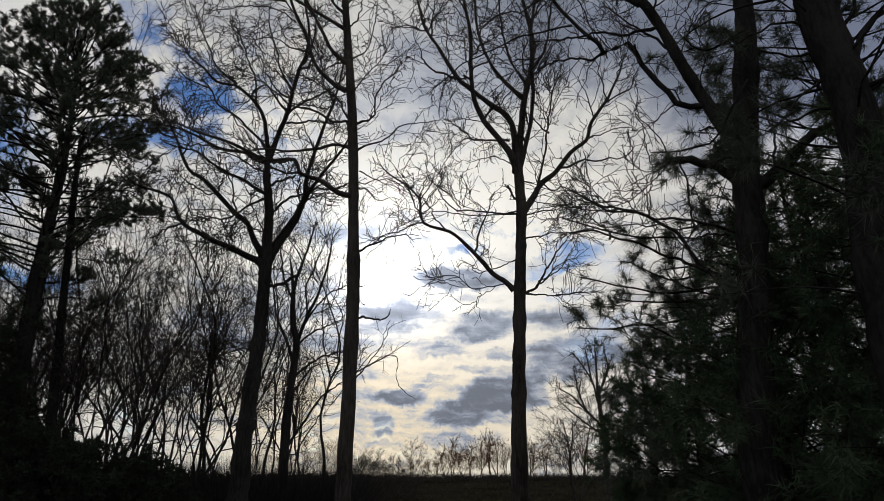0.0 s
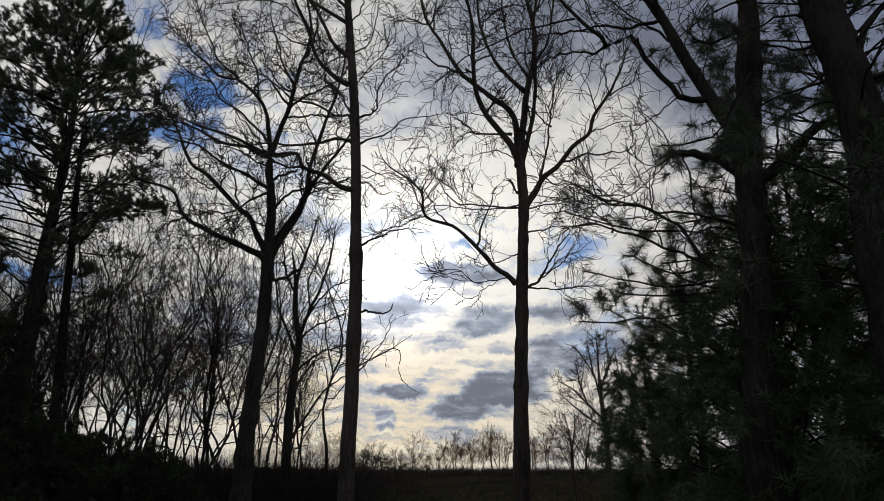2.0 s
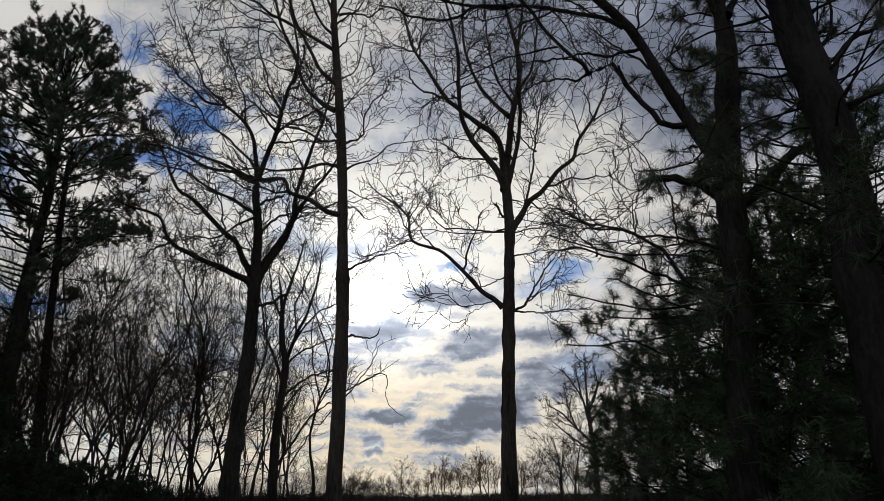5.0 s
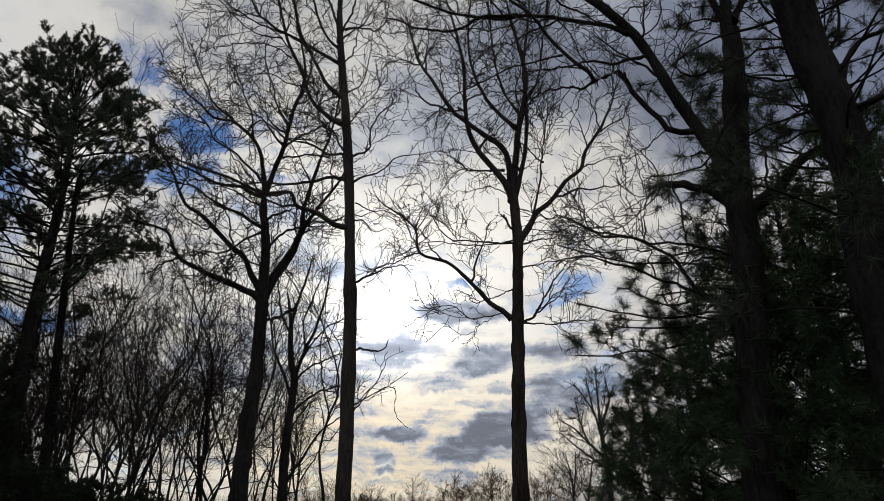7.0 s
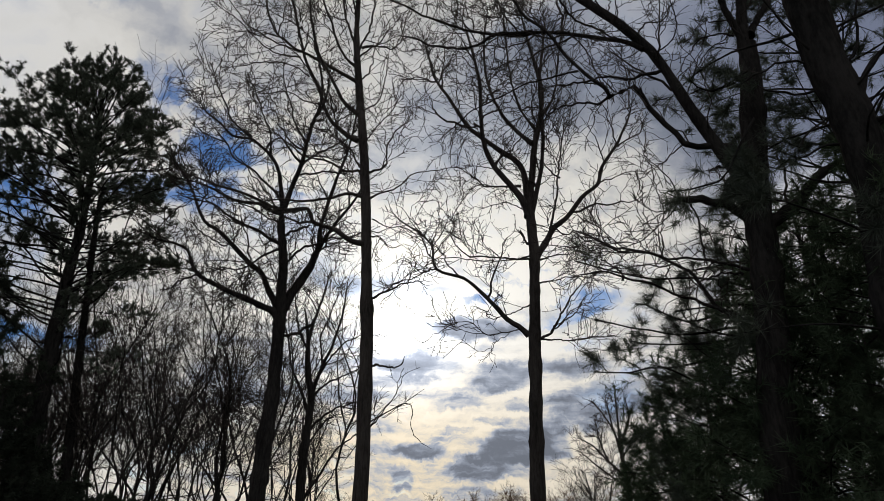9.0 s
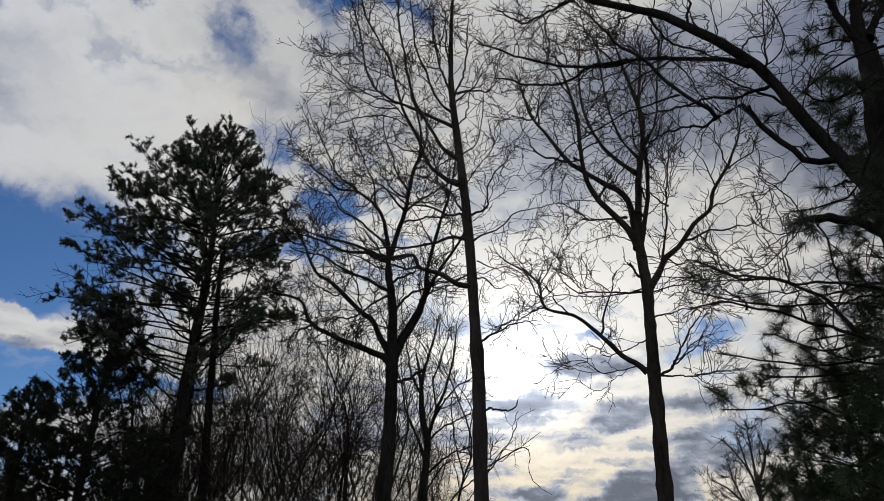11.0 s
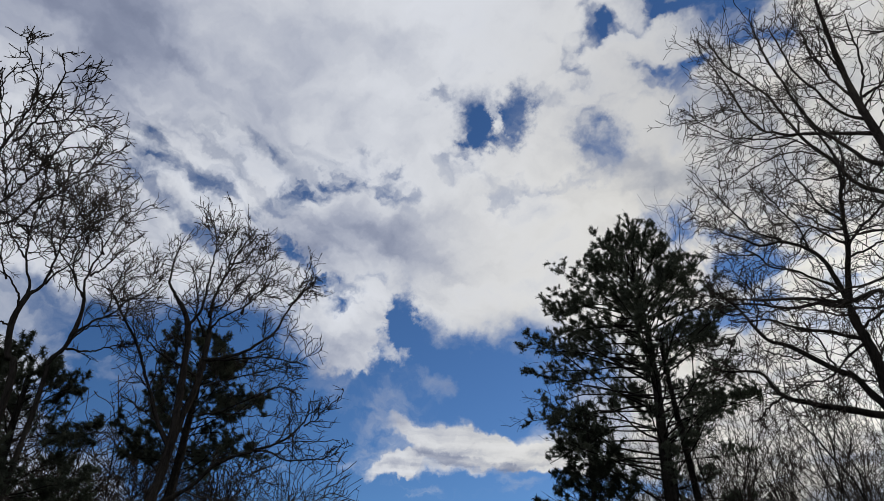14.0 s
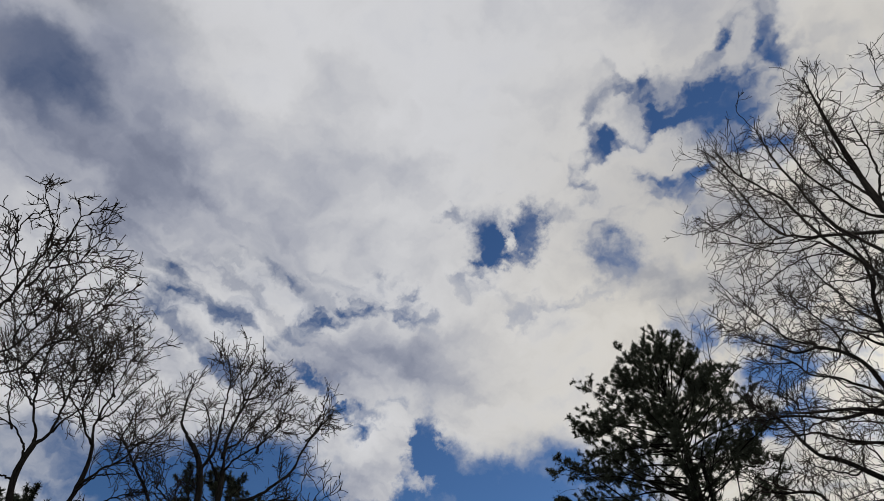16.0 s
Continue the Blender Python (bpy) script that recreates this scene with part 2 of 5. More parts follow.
# ---- materials ----
def surface(name, dark, pale, scale, rough=0.85, bump=0.4, stretch=(1, 1, 1), spots=0.5, vary=0.0):
    """A rough two-scale material: grain, larger blotches, relief, and a shift from object to object."""
    m = bpy.data.materials.new(name)
    m.use_nodes = True
    N = Net(m.node_tree)
    bsdf = m.node_tree.nodes["Principled BSDF"]
    at = N.vec("MULTIPLY", N.node("ShaderNodeTexCoord").outputs["Object"], stretch)
    grain = N.noise(at, scale, 6.0, 0.65)
    blotch = N.noise(at, scale * 0.13, 3.0)
    f = N.ramp(N.math("MULTIPLY_ADD", blotch, spots, N.math("MULTIPLY", grain, 1.0 - spots)), 0.33, 0.67)
    colour = N.mix(f, dark, pale)
    if vary:
        chance = N.node("ShaderNodeObjectInfo").outputs["Random"]
        colour = N.mix(N.math("MULTIPLY", chance, vary), colour, tuple(0.5 * (a + b) * 0.6 for a, b in zip(dark, pale)))
    m.node_tree.links.new(colour, bsdf.inputs["Base Color"])
    bsdf.inputs["Roughness"].default_value = rough
    bsdf.inputs["Specular IOR Level"].default_value = 0.0
    if bump:
        b = N.node("ShaderNodeBump")
        b.inputs["Strength"].default_value = bump
        b.inputs["Distance"].default_value = 0.02
        m.node_tree.links.new(grain, b.inputs["Height"])
        m.node_tree.links.new(b.outputs[0], bsdf.inputs["Normal"])
    return m


BARK = surface("hardwood_bark", (0.021, 0.018, 0.016), (0.072, 0.062, 0.053), 26, 0.9, 0.8, (1, 1, 0.22))
# hardwood bark again, darker: shade on the backlit trees put into its colour
DARK_BARK = surface("shaded_bark", (0.012, 0.011, 0.010), (0.039, 0.035, 0.031), 26, 0.9, 0.8, (1, 1, 0.22))
TWIG = surface("twig_bark", (0.023, 0.020, 0.017), (0.059, 0.050, 0.043), 30, 0.85, 0.0)
PINE_BARK = surface("pine_bark", (0.009, 0.009, 0.008), (0.032, 0.029, 0.026), 20, 0.9, 0.9, (1, 1, 0.35))
NEEDLE = surface("pine_needles", (0.045, 0.053, 0.041), (0.1, 0.112, 0.08), 2.2, 0.6, 0.0)
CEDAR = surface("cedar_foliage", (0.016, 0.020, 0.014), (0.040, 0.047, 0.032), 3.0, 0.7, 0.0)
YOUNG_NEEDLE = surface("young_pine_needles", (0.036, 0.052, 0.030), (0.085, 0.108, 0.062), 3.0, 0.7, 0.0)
FAR_TWIG = surface("russet_twigs", (0.07, 0.042, 0.026), (0.15, 0.092, 0.055), 1.5, 0.9, 0.0, vary=0.5)
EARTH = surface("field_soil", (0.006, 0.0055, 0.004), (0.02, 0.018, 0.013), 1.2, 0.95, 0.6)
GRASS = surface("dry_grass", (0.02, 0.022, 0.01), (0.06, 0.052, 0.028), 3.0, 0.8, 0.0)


# ---- mesh helpers ----
def mesh_object(name, verts, faces, material, parent=None, label="", smooth=True):
    me = bpy.data.meshes.new(name)
    k = faces.shape[1]
    me.vertices.add(len(verts))
    me.vertices.foreach_set("co", np.asarray(verts, np.float32).ravel())
    me.loops.add(faces.size)
    me.loops.foreach_set("vertex_index", faces.astype(np.int32).ravel())
    me.polygons.add(len(faces))
    me.polygons.foreach_set("loop_start", np.arange(0, faces.size, k, dtype=np.int32))
    me.polygons.foreach_set("use_smooth", np.full(len(faces), smooth))
    me.update(calc_edges=True)
    me.materials.append(material)
    ob = new(name, me)
    ob.parent = parent
    return tagged(ob, label, kind="stuff" if name in ("crown", "twig_mass", "shoot_mass", "foliage") else "")


def unit(v):
    return v / np.maximum(np.linalg.norm(v, axis=-1, keepdims=True), 1e-9)


def tubes(P, R, sides, rough=0.0, rng=None):
    """Tubes round many paths at once: P (paths, points, 3), R (paths, points)."""
    B, n, _ = P.shape
    T = unit(np.gradient(P, axis=1))
    run = unit(P[:, -1] - P[:, 0])
    ref = np.where((np.abs(run[:, 2]) > 0.75)[:, None], np.array([1.0, 0.2, 0.0]), np.array([0.1, 0.0, 1.0]))
    X = unit(np.cross(T, ref[:, None, :]))
    Y = np.cross(T, X)
    a = np.arange(sides) * 2 * np.pi / sides
    rad = np.repeat(R[:, :, None], sides, 2)
    if rough:
        rad = rad * (1 + rough * rng.standard_normal(rad.shape))
    V = P[:, :, None] + rad[..., None] * (np.cos(a)[:, None] * X[:, :, None] + np.sin(a)[:, None] * Y[:, :, None])
    i = np.arange(B * n * sides).reshape(B, n, sides)
    j = np.roll(i, -1, 2)
    F = np.stack([i[:, :-1], j[:, :-1], j[:, 1:], i[:, 1:]], -1).reshape(-1, 4)
    return V.reshape(-1, 3), F


def spikes(P, R):
    """Short pointed twigs with a three-sided foot: P (twigs, 2, 3), R (twigs, 2)."""
    t = unit(P[:, 1] - P[:, 0])
    X = unit(np.cross(t, np.array([0.31, 0.2, 0.93])))
    Y = np.cross(t, X)
    a = np.arange(3) * 2 * np.pi / 3
    foot = P[:, :1] + R[:, :1, None] * (np.cos(a)[None, :, None] * X[:, None] + np.sin(a)[None, :, None] * Y[:, None])
    V = np.concatenate([foot, P[:, 1:2]], 1).reshape(-1, 3)
    i = np.arange(len(P))[:, None] * 4
    F = np.concatenate([i + np.array([0, 1, 3]), i + np.array([1, 2, 3]), i + np.array([2, 0, 3])])
    return V, F


def joined(pieces):
    verts, faces, n = [], [], 0
    for v, f in pieces:
        verts.append(v)
        faces.append(f + n)
        n += len(v)
    return np.concatenate(verts), np.concatenate(faces)


def curve_through(points, radii, n):
    """A smooth path with n points through guide points, with radii spread over its length."""
    p = np.array(points, float)
    q = np.vstack([2 * p[0] - p[1], p, 2 * p[-1] - p[-2]])
    dist = np.concatenate([[0], np.cumsum(np.linalg.norm(np.diff(p, axis=0), axis=1))])
    s = np.linspace(0, dist[-1], n)
    k = np.clip(np.searchsorted(dist, s, "right") - 1, 0, len(p) - 2)
    u = ((s - dist[k]) / np.maximum(dist[k + 1] - dist[k], 1e-9))[:, None]
    a, b, c, d = q[k], q[k + 1], q[k + 2], q[k + 3]
    path = 0.5 * (2 * b + (c - a) * u + (2 * a - 5 * b + 4 * c - d) * u ** 2 + (3 * b - a - 3 * c + d) * u ** 3)
    return path, np.interp(s, np.linspace(0, dist[-1], len(radii)), radii)


def sprout(P, R, per_metre, length, angle, up, wander, rng, n=6, first=0.25, ratio=0.6, thick=0.012, tip=0.3, droop=0.0, crook=0.0):
    """Side shoots on many paths at once; returns their paths and radii."""
    L = np.linalg.norm(np.diff(P, axis=1), axis=2).sum(1)
    count = max(1, int(per_metre * L.sum()))
    who = rng.choice(len(P), count, p=L / L.sum())
    s = first + (1 - first) * rng.random(count) ** 0.8
    x = s * (P.shape[1] - 1)
    k = np.minimum(x.astype(int), P.shape[1] - 2)
    u = (x - k)[:, None]
    base = P[who, k] * (1 - u) + P[who, k + 1] * u
    t = unit(P[who, k + 1] - P[who, k])
    r = R[who, k] * (1 - u[:, 0]) + R[who, k + 1] * u[:, 0]
    side = rng.standard_normal((count, 3))
    side = unit(side - (side * t).sum(1, keepdims=True) * t)
    a = np.radians(angle * (0.6 + 0.8 * rng.random(count)))[:, None]
    d = unit(np.cos(a) * t + np.sin(a) * side + np.array([0, 0, up]))
    size = np.minimum(length, 0.62 * L[who] + 0.1) * (0.35 + 0.9 * rng.random(count)) * (1.15 - 0.55 * s)
    out = np.empty((count, n, 3))
    out[:, 0] = base
    for i in range(1, n):
        d = unit(d + wander * rng.standard_normal((count, 3)) + np.array([0, 0, up * 0.35 - droop]))
        out[:, i] = out[:, i - 1] + d * (size / (n - 1))[:, None]
    if crook:
        out[:, 1:] += crook * (size / (n - 1))[:, None, None] * rng.standard_normal((count, n - 1, 3))
    r0 = np.minimum(ratio * r, thick * size + 0.002)
    return out, r0[:, None] * np.linspace(1, tip, n)[None]


def needles(P, per, length, width, rng, spread=0.9, rise=0.05):
    """Thin pointed needles that fan out of the last third of each shoot."""
    B = len(P)
    axis = np.repeat(unit(P[:, -1] - P[:, -2]), per, 0)
    s = rng.random((B, per, 1)) * 1.2
    base = (P[:, -1:] - (P[:, -1:] - P[:, -2:-1]) * s).reshape(-1, 3)
    d = unit(axis * 0.55 + spread * rng.standard_normal((B * per, 3)) * 0.75 + np.array([0, 0, rise]))
    side = unit(np.cross(d, rng.standard_normal((B * per, 3)))) * width * 0.8
    size = length * (0.6 + 0.5 * rng.random((B * per, 1)))
    tip = base + d * size + np.array([0, 0, -0.12]) * size
    V = np.stack([base - side, base + side, tip], 1).reshape(-1, 3)
    return V, np.arange(B * per)[:, None] * 3 + np.arange(3)


def ground_height(x, y):
    r = math.hypot(x, y)
    rise = min(1.0, max(0.0, (r - 55) / 50))
    return 0.12 * noise.noise(Vector((x * 0.05, y * 0.05, 0))) * min(1.0, r / 12) + 2.1 * rise * rise * (3 - 2 * rise)


# ---- ground ----
def build_ground():
    rings = [0, 3, 6, 9, 12, 16, 20, 25, 30, 36, 43, 52, 62, 75, 90, 110, 140, 180, 240, 340, 500, 800, 1300, 2200]
    m = 96
    V = [(0, 0, ground_height(0, 0))]
    for r in rings[1:]:
        for j in range(m):
            a = 2 * math.pi * j / m
            x, y = r * math.cos(a), r * math.sin(a)
            V.append((x, y, ground_height(x, y)))
    bm = bmesh.new()
    vs = [bm.verts.new(v) for v in V]
    for j in range(m):
        bm.faces.new((vs[0], vs[1 + j], vs[1 + (j + 1) % m]))
    for k in range(len(rings) - 2):
        a, b = 1 + k * m, 1 + (k + 1) * m
        for j in range(m):
            bm.faces.new((vs[a + j], vs[b + j], vs[b + (j + 1) % m], vs[a + (j + 1) % m]))
    me = bpy.data.meshes.new("ground")
    bm.to_mesh(me)
    bm.free()
    for p in me.polygons:
        p.use_smooth = True
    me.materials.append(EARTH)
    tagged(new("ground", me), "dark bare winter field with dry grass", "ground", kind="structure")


build_ground()


# ---- bare hardwood trees ----
def tree_root(name, az, dist, label, category="tree", group=""):
    a = radians(az)
    x, y = -math.sin(a) * dist, math.cos(a) * dist
    root = new(name)
    root.matrix_basis = pose(x, y, ground_height(x, y), 0, 0, az)
    root.empty_display_size = 0.3
    return tagged(root, label, category, group)


def add_trunk(root, guide, radii, bark, rng, sides=14, knots=12):
    p = [tuple(q) for q in guide]
    foot = (p[0][0] - (p[1][0] - p[0][0]) * 0.4, p[0][1], -0.15)
    path, r = curve_through([foot] + p, radii, 60)
    path[:, :2] += np.cumsum(rng.standard_normal((60, 2)), 0) * 0.004
    r = r * (1 + 0.55 * np.exp(-np.maximum(path[:, 2], 0) / 0.35))
    for _ in range(knots):
        k = rng.integers(8, 56)
        r = r * (1 + (0.04 + 0.10 * rng.random()) * np.exp(-((np.arange(60) - k) / 0.9) ** 2))
    r = r * (1 + 0.03 * rng.standard_normal(60))
    v, f = tubes(path[None], r[None], sides, 0.03, rng)
    mesh_object("trunk", v, f, bark, root)
    return path, r


class Hardwood:
    """A bare tree: trunk and limbs along guide lines (across, depth, height; metres), shoots and twigs grown on them."""
    POINTS = 30

    def __init__(self, az, dist, label, seed, bark=None):
        self.rng = np.random.default_rng(seed)
        self.root = tree_root("hardwood_tree", az, dist, label)
        self.bark = bark or BARK
        self.paths, self.radii = [], []

    def trunk(self, radii, *guide):
        self.stem, self.girth = add_trunk(self.root, guide, radii, self.bark, self.rng)

    def limb(self, r0, r1, *guide, bare=False):
        n, rng = self.POINTS, self.rng
        path, r = curve_through(guide, list(r0 + (r1 - r0) * np.linspace(0, 1, 8) ** 0.75), n)
        wob = np.cumsum(rng.standard_normal((n, 3)), 0) * (0.006 + 0.006 * (r0 < 0.05))
        path = path + (wob - wob[0]) * np.minimum(1.0, 3.0 * r0 / 0.06)
        r = r * (1 + 0.4 * np.exp(-np.arange(n) / 1.4) * min(1.0, 0.05 / r0)) * (1 + 0.05 * rng.standard_normal(n))
        r[-5:] *= np.linspace(1, 0.45, 5)
        v, f = tubes(path[None], r[None], 8, 0.03, rng)
        mesh_object("limb", v, f, self.bark, self.root)
        if bare:
            return
        self.paths.append(path)
        self.radii.append(r)

    def grow(self, bushy=1.0, reach=1.0, twigs=1.0, up=0.12, fine=0.005, leader=False, twig=None):
        rng, n = self.rng, self.POINTS
        if leader:
            self.paths.append(self.stem[30:60])
            self.radii.append(self.girth[30:60])
        P0, R0 = np.array(self.paths), np.array(self.radii)
        S, RS = sprout(P0, R0, 1.15 * bushy, 1.8 * reach, 50, up * 0.4, 0.09, rng, 10, 0.12, 0.62, 0.0150, 0.35, crook=0.19)
        ends = np.array([p[-6:] for p in self.paths])
        E0, RE = sprout(ends, np.array([r[-6:] for r in self.radii]), 8 * bushy, 1.2 * reach, 36, up * 0.6, 0.12, rng, 5, 0.2, 0.8, 0.0085, crook=0.08)
        A, RA = sprout(P0, R0, 1.3 * bushy, 1.0 * reach, 54, up * 0.4, 0.14, rng, 5, 0.08, 0.5, 0.0125, crook=0.15)
        B, RB = sprout(S, RS, 2.6 * bushy, 0.9 * reach, 52, up * 0.4, 0.13, rng, 5, 0.12, 0.65, 0.0115, crook=0.15)
        A = np.concatenate([A, B, E0])
        RA = np.maximum(np.concatenate([RA, RB, RE]), fine * 1.15)
        C, RC = sprout(A, RA, 2.9 * bushy, 0.6 * reach, 52, up * 0.4, 0.14, rng, 3, 0.1, 0.7, 0.0085, 0.6, crook=0.1)
        D, RD = sprout(C, RC, 3.6 * twigs, 0.34 * reach, 50, up * 0.5, 0.22, rng, 2, 0.05, 0.8, 0.008, 0.7)
        v, f = joined([tubes(S, np.maximum(RS, fine * 1.3), 4), tubes(A, RA, 3), tubes(C, np.maximum(RC, fine * 0.9), 3)])
        crown = mesh_object("crown", v, f, twig or TWIG, self.root, "bare winter twigs")
        v, f = spikes(D, np.maximum(RD, fine * 0.8))
        mesh_object("twig_mass", v, f, twig or TWIG, crown, "fine twig ends")


oak = Hardwood(-24.7, 9.0, "large bare oak with thick crooked limbs over a field", 11, DARK_BARK)
oak.trunk((0.215, 0.199, 0.201, 0.195, 0.175, 0.168, 0.159, 0.126), (-0.10, 0.00, 1.88), (0.03, 0.00, 3.33), (0.17, 0.00, 4.68), (0.20, 0.00, 5.47), (0.33, 0.00, 6.46), (0.45, 0.00, 7.35), (0.48, 0.00, 7.95))
oak.limb(0.087, 0.058, (0.12, 0.00, 5.85), (-0.09, -0.09, 6.37), (-0.33, -0.19, 6.95), (-0.49, -0.26, 7.40), (-0.72, -0.34, 7.96), (-1.00, -0.41, 8.40), (-1.31, -0.48, 8.80), (-1.64, -0.54, 9.21), (-1.89, -0.58, 9.50), (-2.32, -0.65, 9.85), (-2.91, -0.73, 10.34), (-3.46, -0.80, 10.89))
oak.limb(0.037, 0.018, (-0.83, -0.40, 8.10), (-1.09, -0.36, 8.37), (-1.46, -0.31, 8.64), (-1.95, -0.25, 8.99), (-2.39, -0.20, 9.20), (-2.78, -0.16, 9.32), (-3.18, -0.12, 9.48), (-3.71, -0.07, 9.83), (-4.15, -0.03, 10.17), (-4.63, 0.01, 10.55), (-5.13, 0.06, 11.05), (-5.68, 0.10, 11.53))
oak.limb(0.030, 0.014, (-2.54, -0.18, 9.26), (-2.94, -0.25, 9.31), (-3.27, -0.30, 9.29), (-3.52, -0.35, 9.14), (-3.81, -0.40, 9.15), (-4.20, -0.46, 9.33), (-4.55, -0.52, 9.57), (-4.91, -0.58, 9.86))
oak.limb(0.029, 0.014, (-3.44, 0.00, 11.32), (-3.75, 0.05, 11.41), (-4.14, 0.12, 11.46), (-4.40, 0.16, 11.51), (-4.68, 0.20, 11.57), (-4.95, 0.24, 11.91), (-5.30, 0.30, 12.40))
oak.limb(0.048, 0.017, (0.19, 0.00, 6.28), (-0.08, -0.05, 6.42), (-0.38, -0.11, 6.47), (-0.55, -0.14, 6.57), (-0.64, -0.17, 6.76), (-0.80, -0.21, 6.98), (-0.95, -0.25, 7.25), (-1.03, -0.28, 7.49), (-1.13, -0.30, 7.60), (-1.29, -0.33, 7.52), (-1.45, -0.35, 7.46), (-1.53, -0.38, 7.66), (-1.69, -0.41, 7.83), (-1.85, -0.44, 8.05), (-2.04, -0.48, 8.36), (-2.27, -0.53, 8.83), (-2.56, -0.59, 9.25), (-2.82, -0.64, 9.76), (-3.13, -0.70, 10.42))
oak.limb(0.020, 0.011, (-1.42, -0.38, 7.45), (-1.67, -0.27, 7.50), (-2.02, -0.12, 7.67), (-2.29, -0.00, 7.71), (-2.53, 0.12, 7.59))
oak.limb(0.025, 0.010, (-0.61, -0.33, 7.70), (-0.84, -0.40, 7.65), (-1.12, -0.48, 7.60), (-1.46, -0.58, 7.69), (-1.75, -0.67, 7.65), (-2.09, -0.76, 7.61), (-2.35, -0.83, 7.64))
oak.limb(0.014, 0.009, (-1.80, -0.47, 8.00), (-2.10, -0.44, 8.06), (-2.74, -0.36, 8.13), (-3.35, -0.28, 8.07), (-3.78, -0.23, 8.04), (-4.24, -0.17, 7.83))
oak.limb(0.021, 0.011, (-1.98, -0.65, 9.48), (-1.90, -0.56, 9.16), (-1.71, -0.48, 8.91), (-1.43, -0.37, 8.73), (-1.10, -0.25, 8.49))
oak.limb(0.014, 0.009, (-0.93, -0.44, 8.33), (-0.75, -0.32, 8.61), (-0.49, -0.19, 8.73), (-0.26, -0.04, 9.09))
oak.limb(0.011, 0.007, (-0.74, -0.38, 7.97), (-0.46, -0.49, 8.02), (-0.32, -0.59, 8.26), (-0.36, -0.70, 8.61), (-0.43, -0.78, 8.90))
oak.limb(0.015, 0.009, (-1.30, -0.52, 8.76), (-1.37, -0.67, 9.01), (-1.33, -0.82, 9.25))
oak.limb(0.013, 0.008, (-0.95, -0.44, 7.43), (-0.90, -0.32, 7.24), (-0.74, -0.22, 7.28), (-0.60, -0.14, 7.32))
oak.limb(0.010, 0.007, (-0.33, -0.21, 6.94), (-0.39, -0.11, 7.37), (-0.15, 0.03, 7.93), (0.04, 0.11, 8.20), (0.27, 0.19, 8.34))
oak.limb(0.013, 0.007, (-1.87, -0.57, 8.71), (-1.67, -0.44, 8.38), (-1.51, -0.28, 7.94), (-1.38, -0.17, 7.69))
oak.limb(0.065, 0.049, (0.11, 0.00, 5.31), (-0.11, -0.13, 5.48), (-0.33, -0.24, 5.57), (-0.49, -0.31, 5.61), (-0.69, -0.40, 5.64))
oak.limb(0.013, 0.011, (-0.56, -0.36, 5.59), (-0.53, -0.39, 5.30), (-0.53, -0.43, 4.96), (-0.52, -0.46, 4.64))
oak.limb(0.009, 0.006, (-0.64, -0.40, 5.61), (-0.83, -0.49, 5.32), (-1.13, -0.60, 5.02), (-1.45, -0.70, 4.89))
oak.limb(0.008, 0.006, (-0.59, -0.38, 5.61), (-0.98, -0.27, 5.55), (-1.35, -0.18, 5.47))
oak.limb(0.009, 0.007, (-0.67, -0.40, 5.65), (-0.81, -0.24, 6.09), (-1.04, -0.08, 6.50), (-1.12, 0.00, 6.74))
oak.limb(0.008, 0.006, (-0.49, -0.34, 5.62), (-0.75, -0.44, 5.44), (-1.02, -0.55, 5.44), (-1.20, -0.64, 5.59))
oak.limb(0.086, 0.059, (0.29, 0.00, 5.19), (0.50, 0.09, 5.34), (0.69, 0.17, 5.47), (0.90, 0.27, 5.68), (1.08, 0.36, 5.89), (1.24, 0.42, 6.01), (1.43, 0.50, 6.14))
oak.limb(0.019, 0.012, (0.01, 0.00, 4.62), (-0.21, -0.07, 4.69), (-0.47, -0.14, 4.75), (-0.73, -0.22, 4.83), (-0.93, -0.27, 4.83), (-1.19, -0.35, 4.93), (-1.47, -0.42, 4.99), (-1.65, -0.48, 5.09), (-1.80, -0.53, 5.22), (-2.04, -0.60, 5.37))
oak.limb(0.030, 0.013, (-0.26, 0.00, 4.00), (-0.46, 0.07, 4.24), (-0.55, 0.11, 4.41), (-0.69, 0.16, 4.65), (-0.79, 0.19, 4.80), (-1.00, 0.24, 4.94), (-1.21, 0.30, 5.12), (-1.53, 0.36, 5.25), (-1.78, 0.41, 5.33), (-2.02, 0.46, 5.52), (-2.24, 0.50, 5.69))
oak.limb(0.024, 0.012, (-0.25, 0.01, 4.06), (-0.50, -0.03, 4.18), (-0.75, -0.07, 4.31), (-0.98, -0.11, 4.41), (-1.21, -0.15, 4.55), (-1.41, -0.18, 4.63), (-1.56, -0.20, 4.68), (-1.80, -0.23, 4.79), (-2.06, -0.27, 4.83), (-2.25, -0.29, 4.80))
oak.limb(0.014, 0.009, (-1.56, -0.21, 4.68), (-1.56, -0.25, 4.79), (-1.72, -0.33, 4.91), (-1.85, -0.41, 5.03))
oak.limb(0.016, 0.010, (-0.10, -0.03, 4.57), (-0.27, 0.08, 4.63), (-0.42, 0.17, 4.61))
oak.limb(0.064, 0.039, (0.49, 0.00, 7.97), (0.39, -0.12, 8.38), (0.31, -0.20, 8.68), (0.24, -0.30, 9.03))
oak.limb(0.089, 0.070, (0.47, 0.00, 7.88), (0.53, 0.05, 8.46), (0.58, 0.10, 9.01))
oak.limb(0.056, 0.039, (0.58, 0.02, 8.13), (0.77, 0.16, 8.49), (0.95, 0.28, 8.85), (1.12, 0.42, 9.28))
